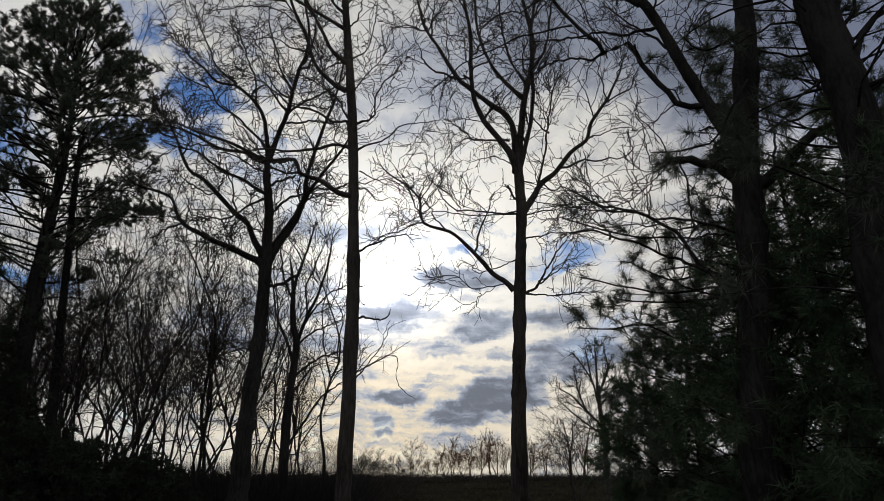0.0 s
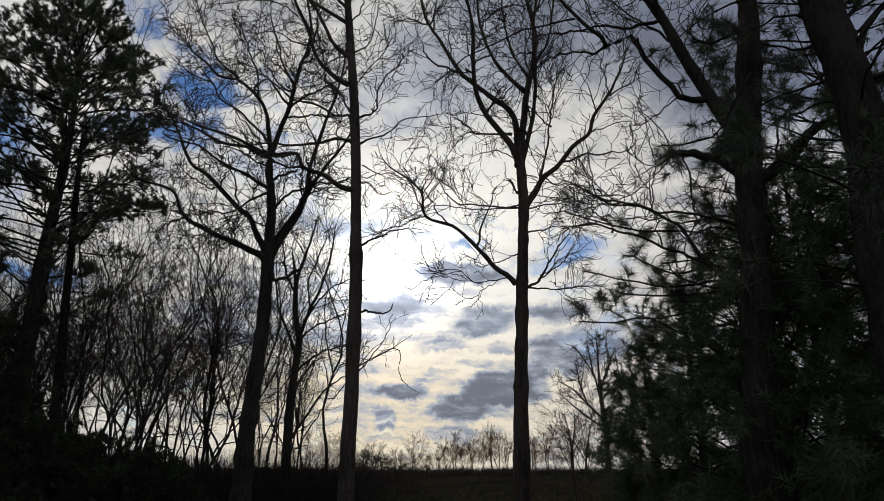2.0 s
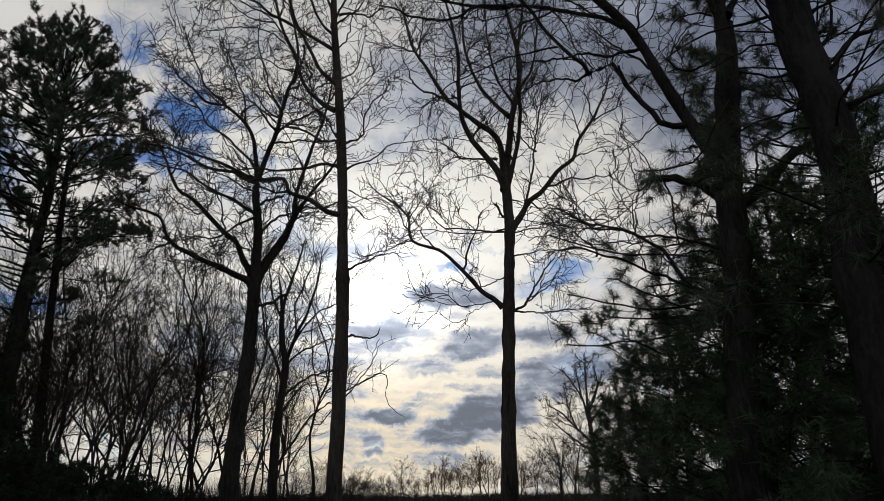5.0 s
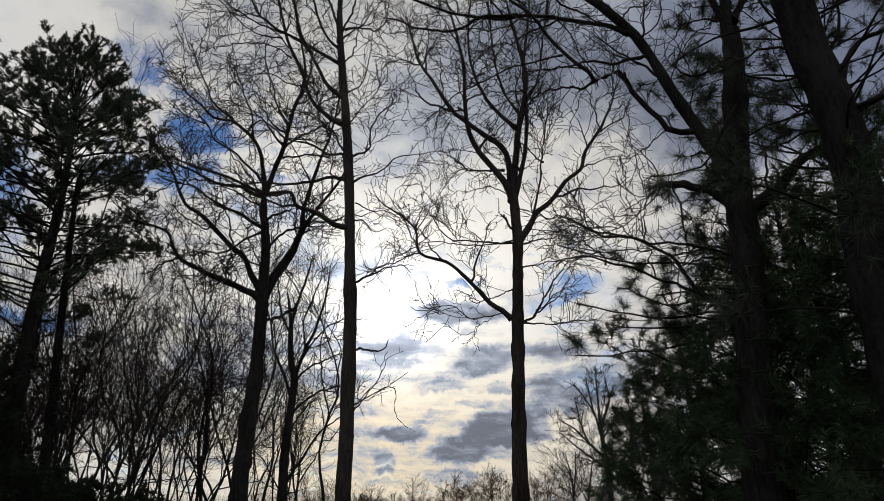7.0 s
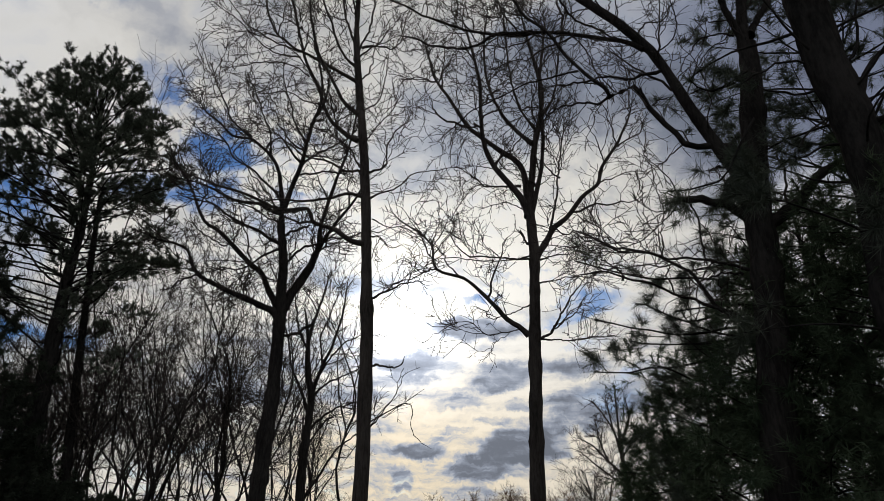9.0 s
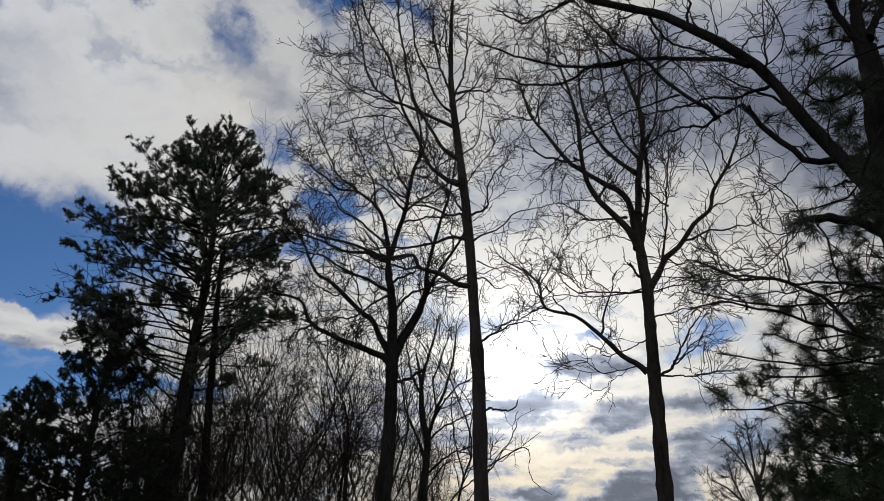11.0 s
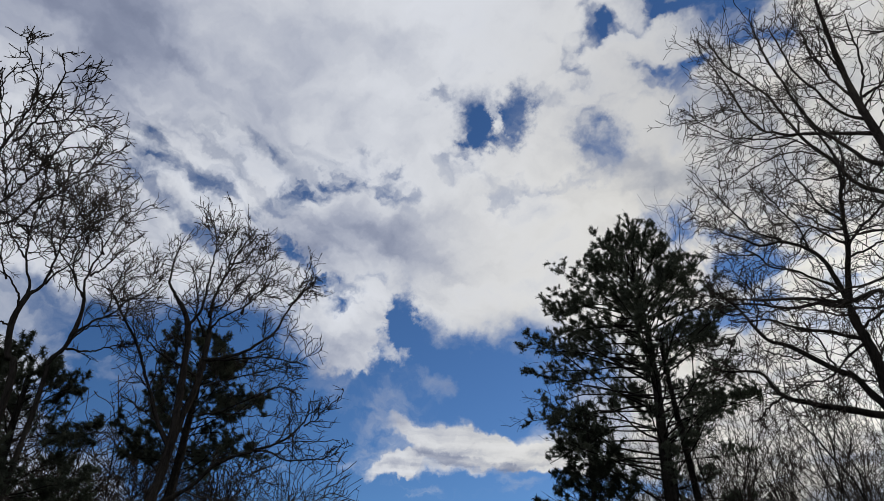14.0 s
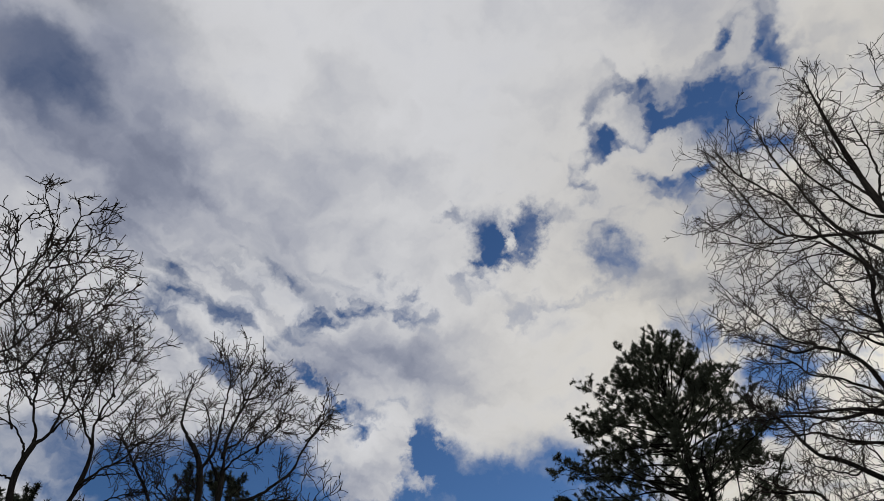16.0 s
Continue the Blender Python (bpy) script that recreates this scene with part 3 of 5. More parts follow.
oak.limb(0.017, 0.011, (0.16, 0.00, 6.16), (-0.04, -0.19, 6.03), (-0.16, -0.30, 5.94))
oak.limb(0.018, 0.011, (0.37, 0.00, 7.42), (0.15, 0.10, 7.47), (-0.08, 0.20, 7.56), (-0.32, 0.30, 7.65))
oak.limb(0.014, 0.009, (0.38, -0.07, 8.12), (0.17, -0.16, 8.17), (-0.06, -0.26, 8.14), (-0.28, -0.37, 7.88))
oak.grow(bushy=1.65, reach=0.8, twigs=1.2)

slender = Hardwood(-6.4, 14.0, "slender bare oak with a forked crown", 12)
slender.trunk((0.173, 0.160, 0.156, 0.139, 0.126, 0.117, 0.113, 0.108, 0.052), (-0.05, 0.00, 2.19), (-0.01, 0.00, 3.54), (0.04, 0.00, 4.91), (0.12, 0.00, 6.43), (0.15, 0.00, 7.22), (0.14, 0.00, 7.98), (0.11, 0.00, 8.66), (0.16, 0.00, 9.10))
slender.limb(0.098, 0.030, (0.13, 0.00, 8.19), (0.18, 0.05, 8.79), (0.26, 0.11, 9.48), (0.34, 0.16, 10.03), (0.51, 0.22, 10.85), (0.63, 0.29, 11.71), (0.53, 0.35, 12.54), (0.37, 0.42, 13.51), (0.21, 0.50, 14.73))
slender.limb(0.055, 0.028, (0.15, 0.00, 8.19), (0.31, -0.06, 8.72), (0.47, -0.12, 9.33), (0.56, -0.19, 10.03), (0.58, -0.26, 10.76), (0.61, -0.33, 11.51), (0.74, -0.42, 12.42), (0.87, -0.50, 13.38))
slender.limb(0.083, 0.025, (0.12, 0.00, 8.33), (0.11, 0.08, 8.95), (0.05, 0.15, 9.49), (-0.10, 0.20, 9.78), (-0.49, 0.27, 10.17), (-0.89, 0.35, 10.58), (-1.24, 0.41, 10.98), (-1.52, 0.49, 11.56), (-1.81, 0.56, 12.16), (-2.12, 0.64, 12.78), (-2.28, 0.71, 13.50), (-2.45, 0.80, 14.35))
slender.limb(0.083, 0.022, (0.12, 0.00, 8.29), (-0.02, -0.06, 8.67), (-0.31, -0.14, 9.09), (-0.55, -0.21, 9.41), (-0.73, -0.27, 9.82), (-0.82, -0.34, 10.29), (-0.84, -0.44, 10.94), (-0.84, -0.52, 11.52), (-0.93, -0.60, 12.13), (-1.08, -0.71, 12.91), (-1.27, -0.80, 13.55))
slender.limb(0.034, 0.018, (-1.23, 0.38, 10.96), (-1.59, 0.47, 11.20), (-1.89, 0.53, 11.37), (-2.16, 0.60, 11.70), (-2.27, 0.68, 12.20))
slender.limb(0.027, 0.014, (-0.03, 0.09, 9.04), (-0.26, 0.16, 9.13), (-0.79, 0.30, 9.24), (-1.06, 0.38, 9.51), (-1.41, 0.49, 9.91))
slender.limb(0.052, 0.022, (0.31, 0.16, 10.19), (0.01, 0.26, 10.60), (-0.25, 0.35, 11.01), (-0.45, 0.45, 11.51), (-0.65, 0.56, 12.12), (-0.78, 0.69, 12.95), (-0.78, 0.89, 14.23), (-0.65, 1.06, 15.35))
slender.limb(0.033, 0.017, (0.45, 0.19, 10.51), (0.23, 0.08, 10.78), (0.04, -0.02, 11.13), (-0.07, -0.14, 11.55), (-0.17, -0.30, 12.11), (-0.20, -0.49, 12.82), (-0.15, -0.71, 13.67))
slender.limb(0.032, 0.016, (0.56, -0.27, 10.67), (0.85, -0.45, 11.07), (1.02, -0.68, 11.69), (1.13, -0.95, 12.44), (1.31, -1.17, 13.06))
slender.limb(0.073, 0.021, (0.22, 0.00, 7.23), (0.49, 0.05, 7.64), (0.63, 0.09, 7.92), (0.90, 0.13, 8.13), (1.14, 0.17, 8.41), (1.40, 0.21, 8.77), (1.75, 0.26, 9.06), (1.87, 0.29, 9.40), (2.08, 0.33, 9.75), (2.31, 0.37, 10.06), (2.51, 0.41, 10.46), (2.72, 0.46, 10.96), (2.82, 0.50, 11.38))
slender.limb(0.026, 0.015, (0.57, 0.08, 7.88), (0.72, -0.00, 8.36), (0.81, -0.06, 8.75), (0.86, -0.12, 9.08), (0.94, -0.21, 9.68), (1.06, -0.32, 10.44))
slender.limb(0.020, 0.013, (0.86, -0.13, 9.07), (0.73, -0.13, 9.30), (0.55, -0.13, 9.51), (0.43, -0.13, 9.68))
slender.limb(0.057, 0.017, (-0.04, 0.00, 5.46), (-0.23, -0.06, 5.66), (-0.46, -0.12, 5.80), (-0.74, -0.22, 6.10), (-0.96, -0.29, 6.34), (-1.19, -0.36, 6.55), (-1.37, -0.41, 6.68), (-1.66, -0.47, 6.76), (-1.92, -0.53, 6.86), (-2.00, -0.58, 7.04), (-2.02, -0.65, 7.37), (-2.29, -0.74, 7.68), (-2.59, -0.81, 7.87), (-2.89, -0.90, 8.16))
slender.limb(0.017, 0.010, (-1.92, -0.59, 6.85), (-2.08, -0.54, 6.82), (-2.33, -0.47, 6.74), (-2.59, -0.39, 6.66), (-2.92, -0.29, 6.52))
slender.limb(0.015, 0.010, (-1.99, -0.63, 7.02), (-1.90, -0.47, 7.37), (-1.73, -0.31, 7.69), (-1.56, -0.13, 8.11))
slender.limb(0.023, 0.011, (0.09, 0.00, 7.19), (-0.35, 0.15, 7.26), (-0.86, 0.32, 7.43), (-1.25, 0.45, 7.49), (-1.52, 0.56, 7.78), (-1.80, 0.70, 8.22), (-2.01, 0.80, 8.53))
slender.limb(0.016, 0.009, (0.09, 0.00, 7.26), (-0.46, -0.20, 7.12), (-0.94, -0.38, 7.04), (-1.40, -0.56, 7.06), (-1.75, -0.70, 7.05), (-1.97, -0.80, 6.90))
slender.limb(0.030, 0.012, (0.14, 0.00, 5.36), (0.35, 0.07, 5.49), (0.54, 0.17, 5.78), (0.75, 0.27, 6.12), (0.97, 0.39, 6.54), (1.19, 0.50, 6.89))
slender.limb(0.019, 0.009, (0.43, 0.09, 5.54), (0.71, -0.01, 5.72), (0.96, -0.11, 5.92), (1.18, -0.21, 6.22))
slender.limb(0.021, 0.009, (0.19, 0.02, 5.40), (0.51, -0.10, 5.31), (0.78, -0.20, 5.20), (1.17, -0.35, 5.18), (1.52, -0.48, 5.19))
slender.limb(0.017, 0.010, (0.24, 0.00, 6.61), (0.67, 0.21, 6.74), (0.99, 0.36, 6.85), (1.50, 0.60, 6.91))
slender.limb(0.018, 0.009, (0.27, 0.00, 7.17), (0.75, -0.23, 7.08), (1.10, -0.41, 7.07), (1.45, -0.60, 6.89))
slender.limb(0.026, 0.020, (0.06, 0.00, 7.55), (-0.08, -0.13, 7.79), (-0.17, -0.20, 7.91))
slender.limb(0.019, 0.011, (2.30, 0.35, 10.05), (2.69, 0.49, 10.41), (2.98, 0.65, 11.06))
slender.limb(0.015, 0.009, (1.74, 0.25, 9.06), (2.16, 0.35, 9.24), (2.51, 0.44, 9.43), (2.94, 0.55, 9.48))
slender.limb(0.020, 0.009, (0.63, 0.08, 7.92), (0.86, -0.05, 7.70), (1.04, -0.15, 7.71), (1.24, -0.28, 7.51), (1.48, -0.42, 7.35))
slender.limb(0.015, 0.010, (0.03, 0.00, 6.13), (-0.28, 0.14, 6.06), (-0.65, 0.30, 6.01), (-0.91, 0.40, 6.12))
slender.limb(0.013, 0.008, (-0.15, -0.04, 5.60), (-0.53, -0.13, 5.50), (-0.88, -0.21, 5.43), (-1.22, -0.31, 5.70), (-1.79, -0.44, 5.65))
slender.limb(0.015, 0.009, (0.11, 0.00, 8.26), (-0.22, 0.14, 8.57), (-0.54, 0.26, 8.76), (-0.95, 0.40, 8.68))
slender.grow(bushy=1.6, reach=0.85, twigs=1.3, up=0.16, fine=0.0062)

tall = Hardwood(8.0, 13.0, "tall straight bare oak with long side branches", 13)
tall.trunk((0.151, 0.134, 0.108, 0.092, 0.058, 0.016), (0.03, 0.00, 2.22), (0.04, 0.00, 5.20), (0.00, 0.00, 6.36), (-0.13, 0.00, 8.95), (-0.41, 0.00, 12.01), (-0.44, 0.00, 13.78), (-0.34, 0.00, 16.54))
tall.limb(0.062, 0.019, (0.10, 0.00, 7.17), (-0.31, -0.08, 7.19), (-0.64, -0.15, 7.39), (-1.08, -0.23, 7.49), (-1.19, -0.28, 7.76), (-1.69, -0.37, 7.66), (-2.10, -0.44, 7.82), (-2.53, -0.51, 7.96), (-3.09, -0.61, 8.06), (-3.66, -0.70, 8.25))
tall.limb(0.039, 0.017, (-0.04, 0.00, 8.25), (-0.35, 0.10, 8.35), (-0.63, 0.19, 8.37), (-1.05, 0.32, 8.29), (-1.41, 0.42, 8.29), (-1.91, 0.56, 8.36), (-2.42, 0.70, 8.37))
tall.limb(0.030, 0.012, (-0.16, 0.07, 8.72), (-0.23, 0.03, 8.92), (-0.36, -0.00, 8.87), (-0.63, -0.06, 8.86), (-0.99, -0.15, 8.98), (-1.38, -0.24, 8.95), (-1.75, -0.33, 9.14), (-2.17, -0.43, 9.41), (-2.62, -0.53, 9.53))
tall.limb(0.047, 0.022, (-0.26, 0.00, 9.64), (-0.56, 0.06, 9.85), (-0.87, 0.14, 10.18), (-1.12, 0.22, 10.69), (-1.26, 0.27, 11.08), (-1.48, 0.33, 11.52), (-1.72, 0.42, 12.13), (-1.90, 0.50, 12.81), (-2.14, 0.60, 13.76), (-2.49, 0.70, 14.62), (-2.90, 0.80, 15.60), (-3.14, 0.90, 16.66))
tall.limb(0.043, 0.019, (-0.29, 0.00, 10.34), (-0.61, -0.09, 10.54), (-0.84, -0.17, 10.87), (-1.08, -0.26, 11.27), (-1.31, -0.36, 11.69), (-1.46, -0.48, 12.38), (-1.60, -0.63, 13.17), (-1.74, -0.77, 14.00), (-1.77, -0.90, 14.82))
tall.limb(0.039, 0.018, (-0.32, 0.00, 11.19), (-0.68, 0.05, 11.43), (-1.15, 0.11, 11.75), (-1.64, 0.17, 12.09), (-2.02, 0.22, 12.38), (-2.40, 0.27, 12.82), (-2.70, 0.34, 13.72), (-2.85, 0.42, 14.82), (-3.17, 0.50, 16.07))
tall.limb(0.019, 0.010, (-1.66, 0.39, 12.26), (-2.18, 0.33, 12.38), (-2.70, 0.27, 12.64), (-3.09, 0.22, 12.94), (-3.54, 0.15, 13.52), (-3.87, 0.09, 14.17))
tall.limb(0.018, 0.010, (-1.47, 0.31, 11.50), (-1.84, 0.37, 11.84), (-2.39, 0.45, 11.99), (-2.98, 0.54, 11.91), (-3.43, 0.61, 11.84))
tall.limb(0.017, 0.010, (-1.72, 0.38, 12.10), (-2.23, 0.45, 12.20), (-2.77, 0.52, 12.62), (-3.33, 0.61, 13.24), (-3.94, 0.68, 13.71))
tall.limb(0.031, 0.018, (-0.37, 0.03, 11.62), (-0.61, -0.06, 11.82), (-0.85, -0.17, 12.15), (-1.01, -0.31, 12.68), (-1.22, -0.48, 13.32), (-1.31, -0.63, 13.94), (-1.35, -0.77, 14.56))
tall.limb(0.032, 0.020, (-0.43, 0.00, 12.29), (-0.66, 0.23, 13.18), (-0.79, 0.40, 13.93), (-0.93, 0.58, 14.72), (-0.98, 0.80, 15.77))
tall.limb(0.029, 0.012, (-0.26, 0.00, 12.18), (-0.01, 0.09, 12.32), (0.24, 0.18, 12.43), (0.55, 0.29, 12.50), (0.71, 0.37, 12.78), (0.91, 0.50, 13.33))
tall.limb(0.025, 0.017, (-0.37, 0.00, 12.02), (-0.20, -0.06, 12.41), (-0.12, -0.14, 12.98), (-0.08, -0.22, 13.59), (-0.04, -0.30, 14.22))
tall.limb(0.026, 0.015, (-0.42, 0.10, 12.79), (-0.51, -0.11, 13.35), (-0.51, -0.31, 13.88), (-0.46, -0.50, 14.40))
tall.limb(0.025, 0.010, (-0.01, 0.05, 8.89), (0.24, -0.04, 8.91), (0.40, -0.11, 9.03), (0.44, -0.23, 9.35), (0.56, -0.33, 9.59), (0.81, -0.46, 9.84), (0.93, -0.55, 10.06))
tall.limb(0.018, 0.011, (-0.15, 0.00, 10.46), (0.13, 0.11, 10.75), (0.19, 0.25, 11.36), (0.25, 0.40, 12.11))
tall.limb(0.015, 0.009, (-0.09, 0.00, 9.62), (0.10, -0.10, 9.88), (0.45, -0.26, 10.30), (0.64, -0.40, 10.72))
tall.limb(0.021, 0.008, (0.04, 0.00, 8.24), (0.30, 0.09, 8.43), (0.59, 0.18, 8.61), (0.92, 0.31, 9.00), (1.27, 0.43, 9.23), (1.70, 0.57, 9.34), (2.13, 0.70, 9.43))
tall.limb(0.014, 0.008, (0.10, 0.00, 7.75), (0.46, 0.17, 7.69), (0.83, 0.34, 7.81), (1.15, 0.50, 7.69))
tall.limb(0.016, 0.007, (0.11, 0.00, 7.36), (0.36, -0.15, 7.32), (0.61, -0.34, 7.06), (0.85, -0.50, 7.06))
tall.limb(0.020, 0.011, (-0.29, 0.00, 10.34), (-0.56, 0.15, 10.29), (-0.86, 0.35, 10.09), (-1.08, 0.50, 9.95))
tall.limb(0.021, 0.011, (-0.21, 0.03, 9.01), (-0.45, 0.25, 9.62), (-0.83, 0.44, 9.99), (-1.24, 0.64, 10.30), (-1.70, 0.83, 10.48))
tall.limb(0.019, 0.010, (-0.32, 0.00, 11.19), (-0.05, 0.18, 11.72), (0.02, 0.39, 12.52), (0.21, 0.60, 13.32))
tall.limb(0.017, 0.009, (-1.12, 0.19, 10.67), (-1.55, 0.24, 10.76), (-1.98, 0.29, 11.01), (-2.46, 0.35, 10.95), (-2.86, 0.39, 11.18))
tall.limb(0.017, 0.009, (-1.07, -0.30, 11.24), (-1.39, -0.48, 11.86), (-1.83, -0.62, 12.24), (-2.30, -0.76, 12.40), (-2.76, -0.90, 12.80))
tall.limb(0.030, 0.010, (0.03, 0.00, 6.01), (0.62, -0.13, 6.24), (1.17, -0.24, 6.32))
tall.limb(0.029, 0.010, (0.07, 0.00, 4.66), (0.66, 0.12, 4.68), (0.79, 0.17, 4.90), bare=True)
tall.limb(0.014, 0.007, (0.11, 0.00, 3.38), (0.57, 0.08, 4.02), (0.78, 0.14, 4.58))
tall.limb(0.013, 0.006, (0.10, 0.00, 3.53), (0.93, -0.09, 3.91), (1.04, -0.15, 3.37), (1.40, -0.19, 3.11), bare=True)
tall.grow(bushy=1.45, reach=0.9, twigs=1.2, up=0.14, fine=0.0062, leader=True)

broad = Hardwood(15.7, 16.0, "bare oak with a broad forked crown beside saplings", 14, DARK_BARK)
broad.trunk((0.236, 0.219, 0.190, 0.166, 0.153, 0.143, 0.079), (-0.00, 0.00, 2.33), (0.05, 0.00, 3.36), (0.13, 0.00, 4.60), (0.15, 0.00, 5.91), (0.14, 0.00, 6.63), (0.14, 0.00, 7.10))
broad.limb(0.142, 0.085, (0.14, 0.00, 6.25), (0.21, 0.08, 6.70), (0.43, 0.17, 7.22), (0.67, 0.25, 7.67), (0.86, 0.32, 8.10), (1.00, 0.40, 8.58))
broad.limb(0.062, 0.021, (0.95, 0.36, 8.43), (1.16, 0.24, 8.79), (1.48, 0.08, 9.24), (1.80, -0.08, 9.69), (2.06, -0.24, 10.21))
broad.limb(0.062, 0.020, (0.98, 0.37, 8.50), (0.99, 0.47, 9.12), (1.13, 0.59, 9.86), (1.33, 0.72, 10.63), (1.61, 0.87, 11.66), (1.77, 1.01, 12.61), (1.88, 1.17, 13.83))
broad.limb(0.142, 0.095, (0.14, 0.00, 6.25), (0.15, -0.03, 6.73), (0.13, -0.07, 7.28), (0.10, -0.12, 8.00), (0.02, -0.17, 8.72), (0.00, -0.20, 9.14))
broad.limb(0.073, 0.023, (0.00, -0.20, 9.14), (0.10, -0.15, 9.53), (0.21, -0.08, 10.06), (0.37, 0.00, 10.66), (0.44, 0.09, 11.38), (0.55, 0.17, 12.07), (0.71, 0.23, 12.60), (0.76, 0.32, 13.42), (0.62, 0.41, 14.25), (0.41, 0.50, 15.10))
broad.limb(0.066, 0.017, (0.00, -0.18, 9.15), (-0.11, -0.28, 9.92), (-0.22, -0.33, 10.36), (-0.42, -0.37, 10.64), (-0.65, -0.41, 10.83), (-0.94, -0.45, 11.01), (-1.35, -0.50, 11.00), (-1.65, -0.55, 11.25), (-2.08, -0.62, 11.56), (-2.39, -0.68, 11.97))
broad.limb(0.098, 0.018, (0.13, 0.00, 6.35), (-0.02, -0.06, 6.58), (-0.39, -0.14, 6.70), (-0.78, -0.23, 6.85), (-1.10, -0.30, 6.93), (-1.49, -0.38, 7.08), (-1.75, -0.45, 7.21), (-1.89, -0.50, 7.40), (-2.05, -0.58, 7.75), (-2.36, -0.65, 7.83), (-2.65, -0.71, 7.84), (-3.01, -0.80, 7.94))
broad.limb(0.029, 0.011, (-1.74, -0.48, 7.20), (-2.02, -0.57, 7.06), (-2.34, -0.68, 6.86), (-2.64, -0.78, 6.67))
broad.limb(0.090, 0.022, (0.12, -0.01, 6.45), (0.02, 0.04, 6.82), (-0.17, 0.11, 7.18), (-0.34, 0.18, 7.60), (-0.63, 0.24, 7.83), (-1.15, 0.35, 8.37), (-1.54, 0.43, 8.75), (-1.87, 0.50, 8.98), (-2.09, 0.56, 9.38), (-2.29, 0.63, 9.87), (-2.56, 0.71, 10.32), (-2.91, 0.79, 10.79))
broad.limb(0.047, 0.015, (0.02, -0.14, 8.28), (-0.50, -0.27, 8.53), (-0.97, -0.39, 8.67), (-1.31, -0.48, 8.86), (-1.65, -0.56, 9.01), (-2.02, -0.65, 9.01), (-2.38, -0.74, 9.00))
broad.limb(0.059, 0.016, (-0.01, -0.18, 9.09), (-0.29, -0.12, 9.18), (-0.58, -0.05, 9.37), (-1.06, 0.05, 9.45), (-1.49, 0.15, 9.64), (-1.79, 0.22, 9.83), (-2.36, 0.34, 10.04), (-2.71, 0.42, 10.11))
broad.limb(0.035, 0.024, (0.05, -0.16, 8.46), (0.36, -0.37, 8.58), (0.64, -0.56, 8.69))
broad.limb(0.037, 0.019, (0.32, -0.01, 10.58), (0.65, 0.10, 10.97), (1.16, 0.26, 11.45), (1.57, 0.38, 11.84), (1.76, 0.49, 12.38))
broad.limb(0.030, 0.017, (0.23, -0.04, 10.28), (0.67, -0.21, 10.33), (1.08, -0.36, 10.35), (1.57, -0.54, 10.32))
broad.limb(0.035, 0.014, (-0.05, -0.22, 9.39), (-0.27, -0.13, 9.73), (-0.56, -0.03, 9.99), (-0.88, 0.08, 10.34), (-1.33, 0.23, 10.69), (-1.56, 0.35, 11.20), (-1.86, 0.45, 11.57), (-2.14, 0.58, 12.08))
broad.limb(0.035, 0.013, (0.33, 0.00, 10.69), (0.18, -0.05, 10.83), (-0.10, -0.16, 11.09), (-0.31, -0.24, 11.30), (-0.60, -0.33, 11.07), (-0.77, -0.42, 10.69), (-1.04, -0.50, 10.60))
broad.limb(0.034, 0.014, (0.07, -0.14, 8.21), (-0.31, -0.28, 7.89), (-0.61, -0.40, 7.61), (-0.90, -0.51, 7.39), (-1.26, -0.63, 7.31), (-1.53, -0.74, 7.11))
broad.limb(0.037, 0.023, (0.15, -0.10, 7.68), (0.36, 0.01, 8.05), (0.55, 0.10, 8.28), (0.89, 0.22, 8.55), (1.13, 0.30, 8.67))
broad.limb(0.028, 0.014, (-0.94, -0.45, 11.01), (-1.33, -0.33, 11.45), (-1.62, -0.19, 12.10), (-1.90, -0.07, 12.67), (-2.18, 0.05, 13.25))
broad.limb(0.027, 0.014, (-0.42, -0.39, 10.63), (-0.51, -0.51, 11.12), (-0.72, -0.64, 11.60), (-0.91, -0.76, 12.09), (-1.16, -0.89, 12.56))
broad.limb(0.028, 0.016, (0.44, 0.07, 11.37), (0.14, 0.20, 12.03), (-0.06, 0.32, 12.72), (-0.27, 0.46, 13.53), (-0.41, 0.57, 14.28))
broad.limb(0.026, 0.015, (0.55, 0.16, 12.06), (0.85, 0.01, 12.47), (1.02, -0.17, 13.12), (1.05, -0.34, 13.76))
broad.limb(0.022, 0.012, (-2.29, 0.59, 9.85), (-2.58, 0.67, 9.94), (-2.98, 0.78, 10.28), (-3.30, 0.89, 10.71))
broad.limb(0.021, 0.012, (-2.09, 0.52, 9.36), (-1.98, 0.40, 9.71), (-2.09, 0.25, 10.10), (-2.26, 0.12, 10.42))
broad.limb(0.022, 0.013, (-1.56, 0.30, 11.17), (-1.90, 0.41, 11.31), (-2.29, 0.55, 11.51), (-2.66, 0.70, 11.90))
broad.limb(0.042, 0.035, (0.16, 0.00, 6.02), (0.51, 0.11, 6.10), (0.83, 0.22, 6.29), (1.03, 0.30, 6.47))
broad.limb(0.021, 0.011, (0.12, -0.07, 7.28), (-0.19, -0.21, 7.28), (-0.46, -0.34, 7.39), (-0.72, -0.47, 7.49))
broad.limb(0.021, 0.012, (-1.15, 0.34, 8.37), (-1.43, 0.48, 8.40), (-1.88, 0.71, 8.68), (-2.28, 0.94, 9.06))
broad.limb(0.025, 0.015, (1.60, 0.81, 11.62), (1.34, 0.90, 12.20), (1.24, 1.00, 12.91), (1.04, 1.11, 13.64))
broad.grow(bushy=1.8, reach=0.95, twigs=1.0, up=0.12, fine=0.0075)

